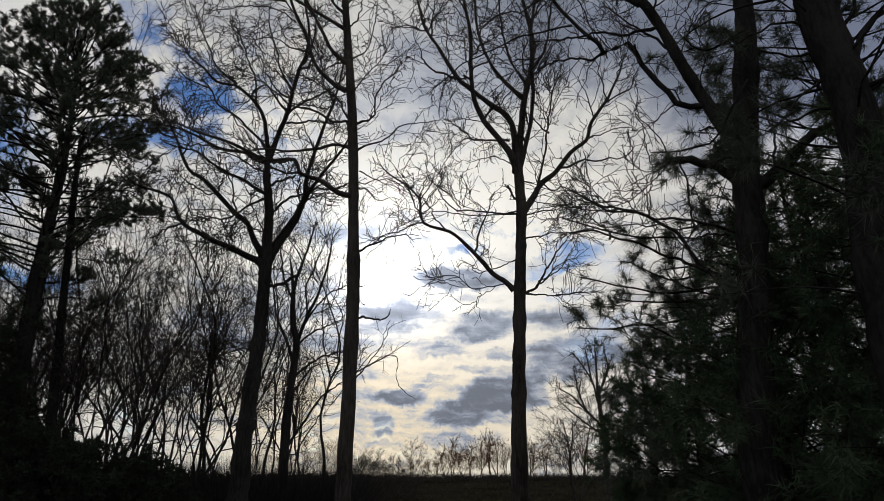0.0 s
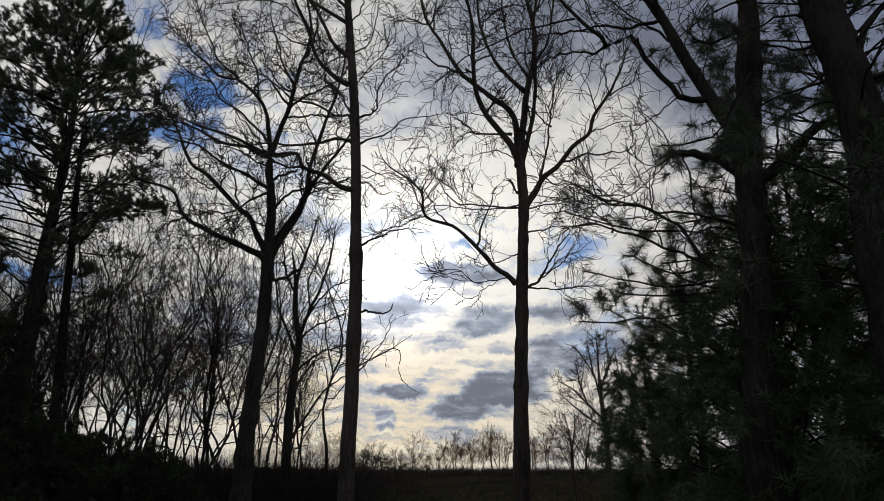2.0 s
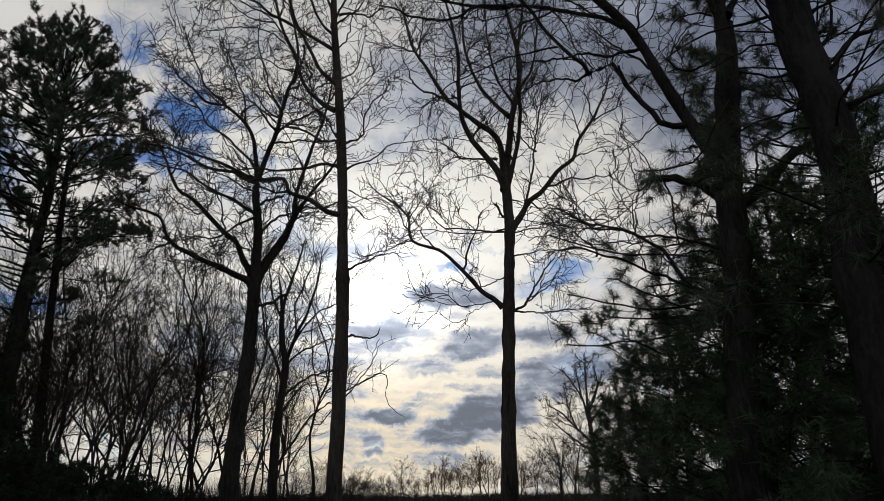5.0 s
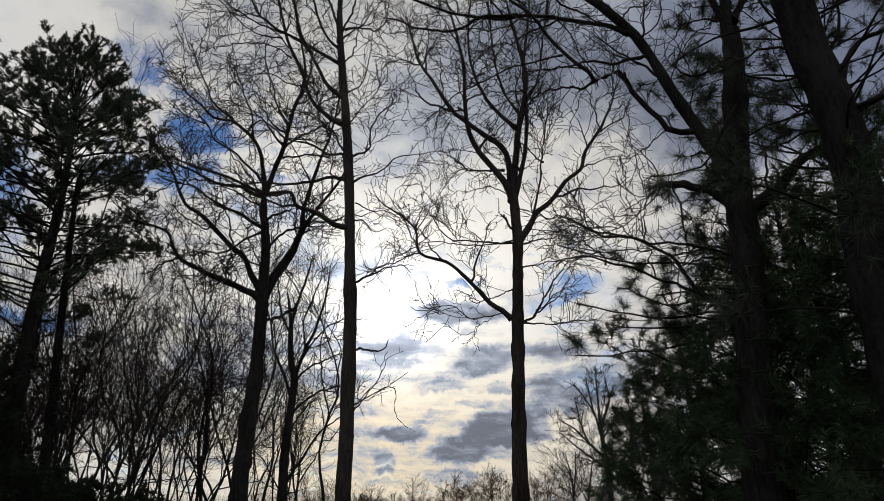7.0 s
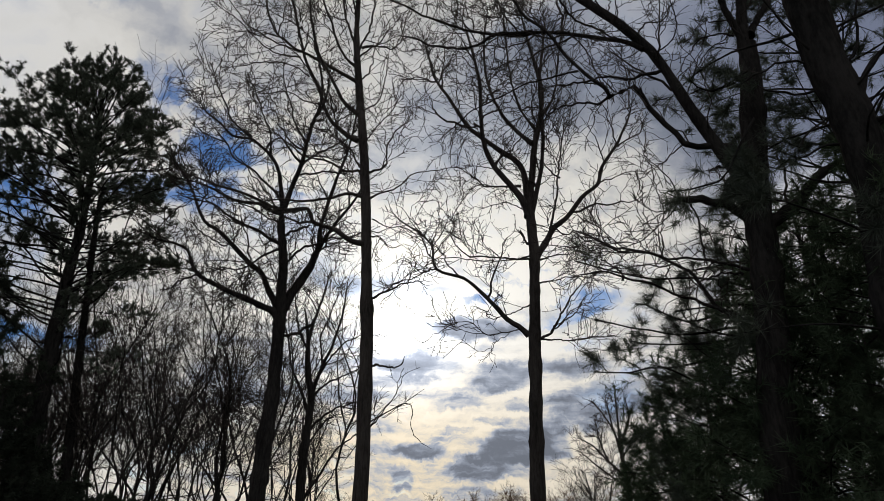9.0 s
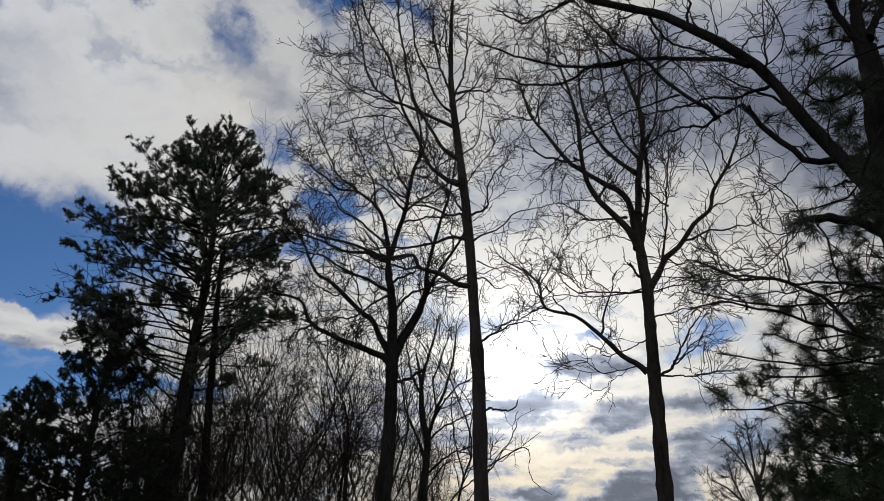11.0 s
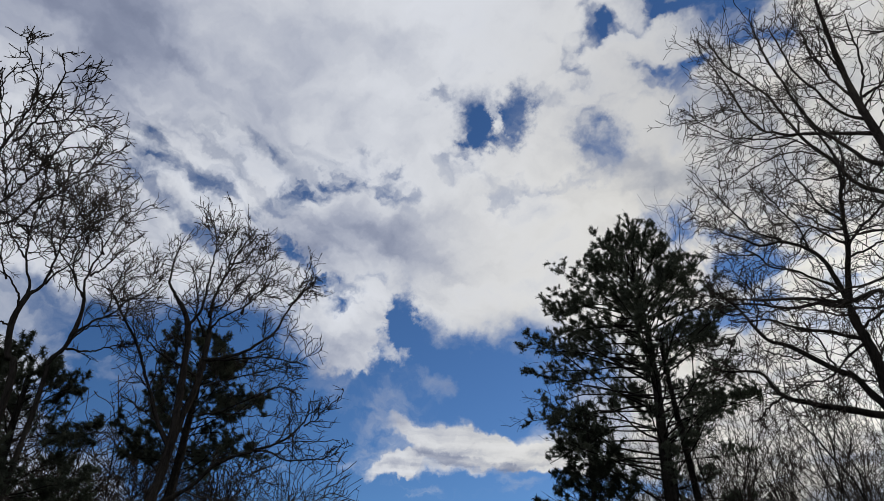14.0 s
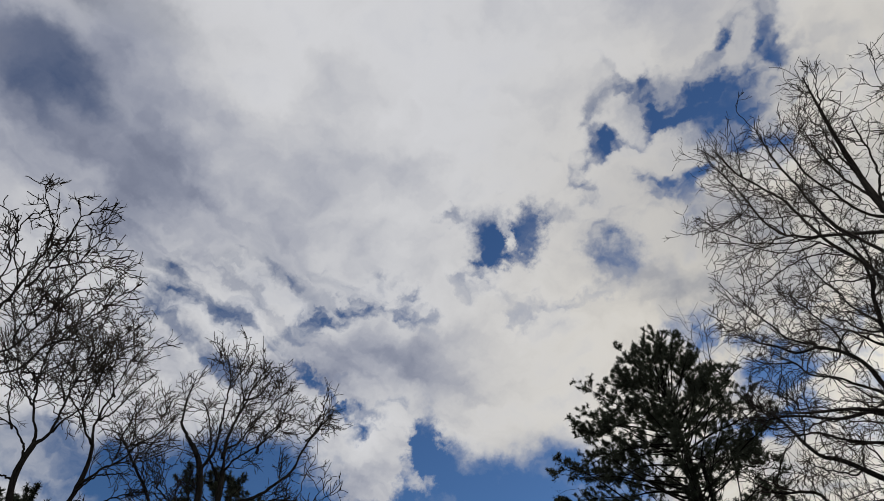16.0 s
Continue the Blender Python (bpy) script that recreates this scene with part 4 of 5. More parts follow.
forked = Hardwood(12.2, 22.0, "young forked hardwood at the edge of a thicket", 19, DARK_BARK)
forked.trunk((0.159, 0.147, 0.143, 0.129, 0.113, 0.097, 0.072, 0.022), (-0.11, 0.00, 2.63), (-0.08, 0.00, 4.07), (-0.00, 0.00, 5.09), (0.02, 0.00, 5.78), (-0.16, 0.00, 6.68), (-0.19, 0.00, 7.60), (-0.37, 0.00, 8.65))
forked.limb(0.059, 0.023, (-0.19, 0.00, 7.57), (0.01, 0.14, 8.42), (0.24, 0.27, 9.27), (0.38, 0.40, 10.15))
forked.limb(0.066, 0.022, (0.02, 0.00, 5.78), (0.29, -0.15, 6.66), (0.60, -0.28, 7.37), (0.82, -0.43, 8.29), (0.94, -0.60, 9.40))
forked.limb(0.057, 0.022, (-0.03, 0.00, 5.17), (-0.36, 0.16, 5.98), (-0.68, 0.30, 6.73), (-0.85, 0.47, 7.70), (-1.05, 0.60, 8.51))
forked.limb(0.047, 0.021, (-0.01, 0.00, 4.71), (0.47, -0.18, 5.15), (1.14, -0.39, 5.48), (1.55, -0.50, 5.52))
forked.limb(0.043, 0.021, (-0.08, 0.00, 4.07), (0.26, 0.21, 4.61), (0.53, 0.36, 4.98), (0.93, 0.50, 5.19))
forked.limb(0.047, 0.024, (-0.02, 0.00, 2.70), (0.56, -0.35, 3.55), (1.02, -0.59, 4.10), (1.53, -0.80, 4.49))
forked.limb(0.043, 0.019, (-0.16, 0.00, 7.19), (-0.51, 0.14, 8.01), (-0.66, 0.27, 8.82), (-0.63, 0.40, 9.67))
forked.limb(0.036, 0.018, (0.14, -0.09, 6.27), (0.70, -0.34, 7.14), (1.21, -0.49, 7.53), (1.60, -0.59, 7.61))
forked.limb(0.036, 0.019, (0.09, 0.00, 5.79), (0.95, 0.38, 6.49), (1.54, 0.60, 6.78))
forked.limb(0.037, 0.018, (0.29, -0.15, 6.66), (0.15, -0.30, 7.54), (0.37, -0.43, 8.26), (0.60, -0.55, 9.01))
forked.grow(bushy=1.3, reach=0.75, twigs=1.0, up=0.18, fine=0.0085)

lone = Hardwood(-13.4, 42.0, "bare round-crowned tree across the field", 70)
lone.trunk((0.165, 0.153, 0.140, 0.126, 0.102), (-0.36, 0.00, 3.40), (-0.40, 0.00, 4.73), (-0.52, 0.00, 5.97), (-0.53, 0.00, 7.08))
lone.limb(0.076, 0.034, (-0.54, 0.00, 6.13), (-0.83, 0.32, 7.40), (-1.39, 0.62, 8.53), (-1.85, 0.80, 9.19))
lone.limb(0.077, 0.032, (-0.54, 0.00, 7.02), (-0.49, -0.34, 8.00), (-0.47, -0.80, 9.32))
lone.limb(0.076, 0.033, (-0.55, 0.00, 6.29), (0.01, 0.45, 7.77), (0.50, 0.80, 8.92))
lone.limb(0.075, 0.032, (-0.40, 0.00, 4.73), (-1.30, -0.36, 5.66), (-2.01, -0.65, 6.43), (-2.82, -0.90, 6.91))
lone.limb(0.064, 0.033, (-0.36, 0.00, 4.27), (-1.70, 0.37, 5.21), (-2.77, 0.70, 6.23))
lone.limb(0.065, 0.031, (-0.55, 0.00, 5.76), (0.22, -0.39, 6.62), (0.83, -0.70, 7.31))
lone.limb(0.062, 0.034, (-0.83, 0.32, 7.40), (-1.00, 0.74, 8.53), (-1.15, 1.12, 9.55))
lone.limb(0.061, 0.032, (-0.22, 0.26, 7.10), (0.16, -0.17, 8.15), (0.01, -0.54, 9.08))
lone.limb(0.060, 0.033, (-1.30, -0.36, 5.66), (-1.69, -0.08, 6.80), (-1.83, 0.14, 7.81))
lone.grow(bushy=1.5, reach=1.1, twigs=0.9, up=0.2, fine=0.010)

wood_edge = Hardwood(72.3, 15.0, "bare hardwood with an evergreen grown through it", 15, DARK_BARK)
wood_edge.trunk((0.157, 0.146, 0.142, 0.127, 0.109, 0.090, 0.075, 0.064, 0.053), (-0.05, 0.00, 4.33), (0.04, 0.00, 5.13), (0.09, 0.00, 5.94), (0.04, 0.00, 6.72), (-0.04, 0.00, 7.60), (-0.12, 0.00, 8.33), (-0.25, 0.00, 8.73), (-0.46, 0.00, 9.08))
wood_edge.limb(0.090, 0.049, (0.10, 0.00, 5.97), (0.22, 0.07, 6.58), (0.36, 0.14, 7.34), (0.36, 0.21, 8.04), (0.33, 0.26, 8.55), (0.28, 0.30, 9.08))
wood_edge.limb(0.038, 0.015, (-0.43, 0.00, 9.05), (-0.63, 0.06, 9.32), (-0.79, 0.12, 9.61), (-0.79, 0.20, 10.12), (-0.72, 0.30, 10.72))
wood_edge.limb(0.038, 0.012, (-0.14, 0.00, 8.40), (-0.07, -0.08, 8.66), (-0.02, -0.16, 8.93), (0.01, -0.27, 9.32), (-0.02, -0.38, 9.70), (0.00, -0.49, 10.11), (0.03, -0.60, 10.52))
wood_edge.limb(0.040, 0.014, (0.28, 0.28, 8.99), (0.29, 0.41, 9.59), (0.39, 0.54, 10.16), (0.49, 0.66, 10.75), (0.63, 0.75, 11.19), (0.86, 0.88, 11.82))
wood_edge.limb(0.025, 0.012, (0.33, 0.25, 8.62), (0.49, 0.19, 8.78), (0.70, 0.12, 8.94), (0.97, 0.03, 9.11), (1.29, -0.08, 9.43), (1.46, -0.15, 9.63))
wood_edge.limb(0.039, 0.017, (0.38, 0.19, 7.90), (0.71, 0.25, 7.99), (1.18, 0.33, 8.27), (1.51, 0.40, 8.66), (1.79, 0.47, 9.06), (1.94, 0.53, 9.51), (2.10, 0.58, 9.89), (2.28, 0.62, 10.21), (2.62, 0.69, 10.71))
wood_edge.limb(0.021, 0.011, (0.72, 0.24, 7.96), (1.42, 0.07, 8.07), (1.91, -0.04, 8.11), (2.43, -0.16, 8.11))
wood_edge.limb(0.020, 0.012, (0.50, 0.13, 7.23), (0.88, 0.22, 7.47), (1.39, 0.34, 7.82), (1.82, 0.43, 8.04), (2.31, 0.53, 8.44))
wood_edge.limb(0.023, 0.011, (0.51, 0.07, 6.57), (1.15, -0.09, 6.75), (1.41, -0.16, 6.90), (1.78, -0.26, 7.12), (2.10, -0.34, 7.29), (2.50, -0.43, 7.15))
wood_edge.limb(0.046, 0.016, (0.17, 0.00, 4.71), (0.70, -0.16, 5.10), (1.04, -0.28, 5.47), (1.43, -0.38, 5.67), (1.73, -0.45, 5.81), (2.14, -0.55, 6.02), (2.45, -0.63, 6.23), (2.65, -0.69, 6.43), (2.72, -0.74, 6.67), (2.96, -0.80, 6.85))
wood_edge.limb(0.023, 0.011, (1.73, -0.48, 5.80), (2.07, -0.54, 5.78), (2.31, -0.59, 5.62), (2.76, -0.67, 5.66), (3.09, -0.74, 5.75), (3.34, -0.78, 5.84))
wood_edge.limb(0.016, 0.010, (2.13, -0.59, 6.04), (2.34, -0.41, 6.46), (2.46, -0.29, 6.81))
wood_edge.limb(0.017, 0.010, (2.64, -0.75, 6.41), (2.87, -0.83, 6.54), (3.00, -0.90, 6.73), (3.14, -0.95, 6.83))
wood_edge.limb(0.029, 0.011, (-0.04, 0.00, 7.58), (-0.43, -0.19, 7.60), (-0.74, -0.36, 7.70), (-0.97, -0.50, 7.85))
wood_edge.limb(0.031, 0.013, (0.27, 0.24, 8.46), (0.07, 0.38, 8.92), (0.01, 0.52, 9.42), (-0.14, 0.67, 9.93), (-0.38, 0.84, 10.52))
wood_edge.limb(0.022, 0.011, (0.30, 0.30, 9.23), (0.50, 0.23, 9.39), (0.71, 0.09, 9.85), (0.99, -0.06, 10.39), (1.29, -0.20, 10.85))
wood_edge.limb(0.023, 0.011, (0.39, 0.47, 10.12), (0.43, 0.65, 10.73), (0.30, 0.83, 11.31), (0.18, 0.97, 11.75))
wood_edge.limb(0.023, 0.011, (0.49, 0.59, 10.71), (0.80, 0.45, 10.80), (0.99, 0.30, 11.11), (1.02, 0.19, 11.40))
wood_edge.limb(0.049, 0.023, (0.08, 0.00, 5.82), (-0.24, 0.08, 6.21), (-0.54, 0.18, 6.78), (-0.85, 0.29, 7.42), (-1.13, 0.38, 8.00), (-1.49, 0.47, 8.59), (-1.77, 0.54, 8.99), (-2.00, 0.60, 9.40))
wood_edge.limb(0.020, 0.009, (-1.49, 0.44, 8.58), (-1.50, 0.65, 9.11), (-1.69, 0.84, 9.61))
wood_edge.limb(0.026, 0.012, (0.97, 0.03, 9.11), (1.15, 0.14, 9.67), (1.43, 0.24, 10.12), (1.58, 0.33, 10.62))
wood_edge.limb(0.020, 0.012, (2.09, 0.54, 9.87), (2.41, 0.73, 10.47), (2.45, 0.84, 10.88))
wood_edge.grow(bushy=2.2, reach=0.68, twigs=1.3, up=0.18, fine=0.0074)

slim = Hardwood(80.0, 15.0, "slim bare hardwood with wide spreading branches", 16, DARK_BARK)
slim.trunk((0.059, 0.055, 0.053, 0.050, 0.046, 0.042, 0.037), (-0.52, 0.00, 6.27), (-0.57, 0.00, 7.07), (-0.36, 0.00, 7.46), (-0.29, 0.00, 7.90), (-0.28, 0.00, 8.28), (-0.33, 0.00, 8.66))
slim.limb(0.029, 0.012, (-0.33, 0.00, 8.66), (-0.35, 0.12, 9.25), (-0.24, 0.26, 9.94), (-0.12, 0.40, 10.67), (-0.06, 0.50, 11.23))
slim.limb(0.028, 0.012, (-0.26, 0.00, 7.81), (-0.04, -0.10, 8.10), (0.20, -0.19, 8.37), (0.38, -0.28, 8.70), (0.69, -0.38, 9.01), (0.97, -0.50, 9.44))
slim.limb(0.024, 0.011, (-0.36, 0.00, 7.46), (0.04, 0.16, 7.61), (0.44, 0.33, 7.82), (0.89, 0.50, 8.05))
slim.limb(0.021, 0.011, (-0.32, 0.00, 7.65), (-0.14, -0.13, 7.88), (0.13, -0.26, 8.01), (0.48, -0.40, 8.06))
slim.limb(0.024, 0.012, (-0.33, 0.00, 8.66), (-0.58, 0.16, 9.07), (-0.76, 0.32, 9.52), (-0.78, 0.47, 10.04), (-0.79, 0.70, 10.82))
slim.limb(0.021, 0.011, (-0.35, 0.11, 9.24), (-0.10, -0.07, 9.50), (0.11, -0.28, 9.89), (0.36, -0.49, 10.29))
slim.limb(0.020, 0.011, (-0.24, 0.24, 9.93), (-0.52, 0.46, 10.57), (-0.58, 0.68, 11.33), (-0.78, 0.84, 11.88))
slim.limb(0.019, 0.011, (0.20, -0.20, 8.37), (0.24, -0.06, 8.91), (0.42, 0.08, 9.44), (0.42, 0.20, 9.95))
slim.limb(0.019, 0.010, (-0.58, 0.14, 9.06), (-0.90, -0.06, 9.28), (-1.06, -0.23, 9.56), (-1.11, -0.46, 9.99))
slim.limb(0.019, 0.010, (0.38, -0.31, 8.69), (0.70, -0.41, 8.72), (0.94, -0.51, 8.87))
slim.grow(bushy=1.9, reach=0.78, twigs=1.0, up=0.18, fine=0.0074)

upswept = Hardwood(84.5, 14.0, "bare hardwood with upswept branches above pines", 18, DARK_BARK)
upswept.trunk((0.080, 0.074, 0.073, 0.066, 0.058, 0.051), (0.15, 0.00, 5.87), (-0.08, 0.00, 6.72), (-0.20, 0.00, 7.22), (-0.20, 0.00, 7.62), (-0.14, 0.00, 7.95))
upswept.limb(0.024, 0.008, (-0.21, 0.00, 7.65), (-0.31, -0.09, 7.84), (-0.58, -0.22, 8.05), (-0.86, -0.35, 8.13), (-1.19, -0.50, 8.12))
upswept.limb(0.029, 0.011, (-0.14, 0.00, 7.95), (0.04, 0.07, 8.23), (0.08, 0.14, 8.61), (0.06, 0.21, 9.03), (0.12, 0.30, 9.57), (0.21, 0.40, 10.25), (0.16, 0.50, 10.93))
upswept.limb(0.026, 0.010, (-0.14, 0.00, 7.93), (-0.25, -0.08, 8.22), (-0.43, -0.18, 8.60), (-0.49, -0.28, 9.04), (-0.51, -0.39, 9.50), (-0.58, -0.50, 9.96), (-0.65, -0.60, 10.44))
upswept.limb(0.022, 0.009, (-0.20, 0.00, 7.22), (-0.43, 0.09, 7.37), (-0.68, 0.19, 7.45), (-0.98, 0.30, 7.53))
upswept.limb(0.018, 0.010, (0.07, 0.08, 8.29), (0.25, -0.01, 8.66), (0.46, -0.08, 8.95), (0.57, -0.21, 9.59), (0.55, -0.32, 10.24))
upswept.limb(0.018, 0.009, (-0.43, -0.19, 8.60), (-0.73, -0.01, 8.97), (-1.00, 0.20, 9.52), (-1.15, 0.41, 10.16))
upswept.limb(0.019, 0.010, (0.06, 0.19, 9.02), (-0.13, 0.28, 9.47), (-0.15, 0.38, 10.10), (-0.22, 0.49, 10.74), (-0.45, 0.59, 11.34))
upswept.limb(0.018, 0.008, (-0.49, -0.31, 9.02), (-0.83, -0.47, 9.20), (-1.16, -0.61, 9.25))
upswept.limb(0.020, 0.011, (0.12, 0.27, 9.56), (0.40, 0.38, 9.79), (0.55, 0.51, 10.36), (0.59, 0.67, 11.18))
upswept.limb(0.016, 0.009, (-0.57, -0.24, 8.04), (-0.83, -0.04, 8.54), (-0.96, 0.15, 9.11), (-1.29, 0.36, 9.65))
upswept.grow(bushy=2.1, reach=0.66, twigs=1.1, up=0.18, fine=0.0074)

twiggy = Hardwood(90.5, 11.0, "tall bare hardwood with a fine twiggy crown", 17, DARK_BARK)
twiggy.trunk((0.084, 0.078, 0.071, 0.061, 0.049, 0.037), (0.71, 0.00, 4.87), (0.23, 0.00, 6.24), (-0.03, 0.00, 7.06), (-0.20, 0.00, 7.79), (-0.24, 0.00, 8.40))
twiggy.limb(0.027, 0.009, (-0.24, 0.00, 8.40), (-0.11, 0.06, 8.76), (-0.01, 0.12, 9.22), (-0.01, 0.17, 9.64), (-0.02, 0.23, 10.08), (-0.13, 0.29, 10.63), (-0.43, 0.35, 11.08), (-0.56, 0.40, 11.49))
twiggy.limb(0.021, 0.009, (-0.02, 0.10, 9.18), (0.18, -0.01, 9.60), (0.29, -0.11, 10.02), (0.25, -0.23, 10.60), (0.09, -0.30, 10.91))
twiggy.limb(0.020, 0.009, (-0.17, 0.00, 7.65), (0.00, 0.07, 7.81), (0.21, 0.17, 8.19), (0.40, 0.29, 8.69), (0.53, 0.39, 9.19), (0.70, 0.48, 9.59), (1.10, 0.60, 10.00))
twiggy.limb(0.020, 0.009, (-0.06, 0.00, 7.24), (0.14, -0.07, 7.38), (0.51, -0.19, 7.58), (0.69, -0.29, 7.92), (0.94, -0.38, 8.10), (1.10, -0.45, 8.36), (1.27, -0.52, 8.60), (1.61, -0.60, 8.62))
twiggy.limb(0.017, 0.008, (-0.24, 0.00, 8.40), (-0.43, 0.12, 8.87), (-0.42, 0.26, 9.47), (-0.55, 0.38, 10.01), (-0.84, 0.50, 10.48))
twiggy.limb(0.016, 0.008, (0.18, -0.01, 9.60), (0.46, -0.21, 9.71), (0.56, -0.39, 9.97), (0.66, -0.51, 10.14))
twiggy.limb(0.015, 0.008, (0.21, 0.16, 8.18), (0.21, 0.31, 8.73), (0.33, 0.46, 9.25), (0.26, 0.56, 9.67))
twiggy.limb(0.014, 0.008, (0.50, -0.22, 7.56), (0.72, -0.14, 7.70), (0.98, -0.03, 8.03), (1.29, 0.08, 8.28))
twiggy.limb(0.015, 0.007, (-0.11, 0.05, 8.76), (-0.15, -0.06, 9.14), (-0.34, -0.17, 9.46), (-0.42, -0.27, 9.85), (-0.57, -0.35, 10.09))
twiggy.limb(0.016, 0.009, (0.52, 0.34, 9.15), (0.63, 0.60, 10.04), (0.82, 0.71, 10.37), (0.99, 0.84, 10.78))
twiggy.limb(0.015, 0.008, (0.68, -0.33, 7.90), (0.78, -0.25, 8.44), (0.95, -0.19, 8.79), (1.13, -0.13, 9.16))
twiggy.limb(0.014, 0.008, (0.40, 0.26, 8.67), (0.18, 0.45, 9.17), (0.22, 0.56, 9.52))
twiggy.grow(bushy=2.1, reach=0.58, twigs=1.2, up=0.18, fine=0.0078)


# ---- pines and other evergreens ----
def evergreen(name, az, dist, guide, radii, label, seed, profile, low, boughs, per=34, needle=0.17, width=0.006,
              lift=0.1, droop=0.03, density=1.0, foliage=None, side=0.0, group="", inner=0.45, extra=(), spread=0.5, tight=0.9, even=1.0, shoot=0.75, spur=0.30, ragged=0.5, rise=0.05):
    """A pine: trunk, boughs whose reach follows (height, reach) pairs, and needle tufts on the outer shoots."""
    rng = np.random.default_rng(seed)
    root = tree_root(name, az, dist, label, "tree", group)
    tp, tr = add_trunk(root, guide, radii, PINE_BARK, rng, 14, 6)
    top = tp[-1, 2]
    hs = low + (top - low) * ((np.arange(boughs) + rng.random(boughs)) / boughs) ** even
    hp, rp = [p[0] for p in profile], [p[1] for p in profile]
    n = 10
    B, R = np.empty((boughs, n, 3)), np.empty((boughs, n))
    turn = np.arange(boughs) * 2.4 + rng.random(boughs) * 0.9
    for i, h in enumerate(hs):
        k = int(np.argmin(np.abs(tp[:, 2] - h)))
        reach = np.interp(h, hp, rp) * (1.15 - ragged * rng.random()) * (1 - side * math.cos(turn[i]))
        d = np.array([math.cos(turn[i]), math.sin(turn[i]), 0.15 + spread * rng.random() * (h - low) / (top - low + 0.01)])
        p = tp[k].copy()
        for j in range(n):
            B[i, j] = p
            d = unit(d + 0.12 * rng.standard_normal(3) + np.array([0, 0, lift - droop * j * 0.4]))
            p = p + d * reach / n
        R[i] = np.linspace(min(0.4 * tr[k], 0.006 + 0.006 * reach), 0.004, n)
    for guide, rr in extra:
        p, r = curve_through(guide, list(rr), n)
        p = p + np.cumsum(rng.standard_normal((n, 3)), 0) * 0.03 * np.linspace(0, 1, n)[:, None]
        B, R = np.concatenate([B, p[None]]), np.concatenate([R, r[None]])
    A, RA = sprout(B, R, 2.6 * density, shoot, 50, 0.1 + 0.4 * rise, 0.14, rng, 5, inner, 0.6, 0.010, 0.5)
    C, RC = sprout(A, RA, 4.5 * density, spur, 45, 0.15, 0.12, rng, 2, 0.25, 0.8, 0.012, 0.6)
    for path, r in zip(B, R):
        v, f = tubes(path[None], r[None], 6)
        mesh_object("bough", v, f, PINE_BARK, root)
    v, f = tubes(A, RA, 3)
    shoots = mesh_object("shoot_mass", v, f, TWIG, root)
    v, f = spikes(C, np.maximum(RC, 0.003))
    mesh_object("twig_mass", v, f, TWIG, shoots)
    ends = np.concatenate([C[:, -2:], A[:, -2:], B[:, -2:]])
    v, f = needles(ends, per, needle, width, rng, tight, rise)
    mesh_object("foliage", v, f, foliage or NEEDLE, root, "long dark green pine needles", smooth=False)
    return root


def bough(store, r0, r1, *guide):
    store.append((guide, (r0, 0.5 * (r0 + r1), r1)))


PINE_BOUGHS = []
bough(PINE_BOUGHS, 0.027, 0.010, (-0.13, 0.00, 13.49), (-0.16, 0.13, 14.68), (-0.28, 0.30, 16.39))
bough(PINE_BOUGHS, 0.027, 0.010, (-0.11, 0.00, 13.38), (-0.53, 0.41, 14.77), (-0.99, 0.80, 16.16))
bough(PINE_BOUGHS, 0.027, 0.009, (-0.10, 0.00, 13.27), (-0.90, -0.43, 13.94), (-1.56, -0.80, 14.48))
bough(PINE_BOUGHS, 0.027, 0.009, (-0.09, 0.00, 12.95), (-1.13, 0.32, 13.85), (-2.19, 0.60, 14.33))
bough(PINE_BOUGHS, 0.027, 0.009, (-0.13, 0.00, 13.49), (0.15, -0.37, 14.44), (0.49, -0.70, 15.28))
bough(PINE_BOUGHS, 0.027, 0.010, (-0.10, 0.00, 13.27), (0.46, 0.36, 14.46), (1.22, 0.70, 15.41))
bough(PINE_BOUGHS, 0.027, 0.009, (-0.16, 0.02, 13.71), (-0.44, -0.51, 14.44), (-0.62, -0.98, 15.13))
bough(PINE_BOUGHS, 0.027, 0.010, (-0.14, 0.06, 13.63), (0.18, 0.66, 15.33), (0.85, 1.06, 16.19))
bough(PINE_BOUGHS, 0.035, 0.010, (0.00, 0.00, 12.18), (-0.87, 0.22, 12.76), (-2.01, 0.50, 13.33), (-3.28, 0.80, 13.41))
bough(PINE_BOUGHS, 0.035, 0.009, (0.02, 0.00, 11.89), (-0.94, -0.24, 12.00), (-2.11, -0.55, 12.02), (-2.97, -0.80, 11.76))
bough(PINE_BOUGHS, 0.035, 0.010, (0.01, 0.00, 11.77), (-1.30, 0.57, 12.23), (-2.74, 1.20, 12.28))
bough(PINE_BOUGHS, 0.035, 0.011, (0.02, 0.03, 12.41), (0.70, -0.24, 12.87), (1.53, -0.55, 13.30), (2.14, -0.77, 13.57))
bough(PINE_BOUGHS, 0.035, 0.012, (0.02, 0.00, 12.19), (0.95, 0.33, 12.79), (2.06, 0.70, 13.56), (2.63, 0.90, 14.15))
bough(PINE_BOUGHS, 0.035, 0.012, (-0.00, -0.01, 12.60), (0.66, 0.63, 13.78), (1.43, 1.19, 14.78))
bough(PINE_BOUGHS, 0.035, 0.011, (0.05, 0.00, 11.82), (0.80, -0.39, 11.97), (1.79, -0.91, 12.10), (2.30, -1.20, 12.30))
bough(PINE_BOUGHS, 0.034, 0.010, (0.05, 0.00, 11.21), (-0.85, 0.19, 11.54), (-1.72, 0.36, 11.67), (-2.80, 0.60, 11.35))
bough(PINE_BOUGHS, 0.034, 0.009, (0.04, 0.00, 10.37), (-1.03, -0.30, 10.50), (-2.13, -0.62, 10.40), (-3.35, -1.00, 10.38))
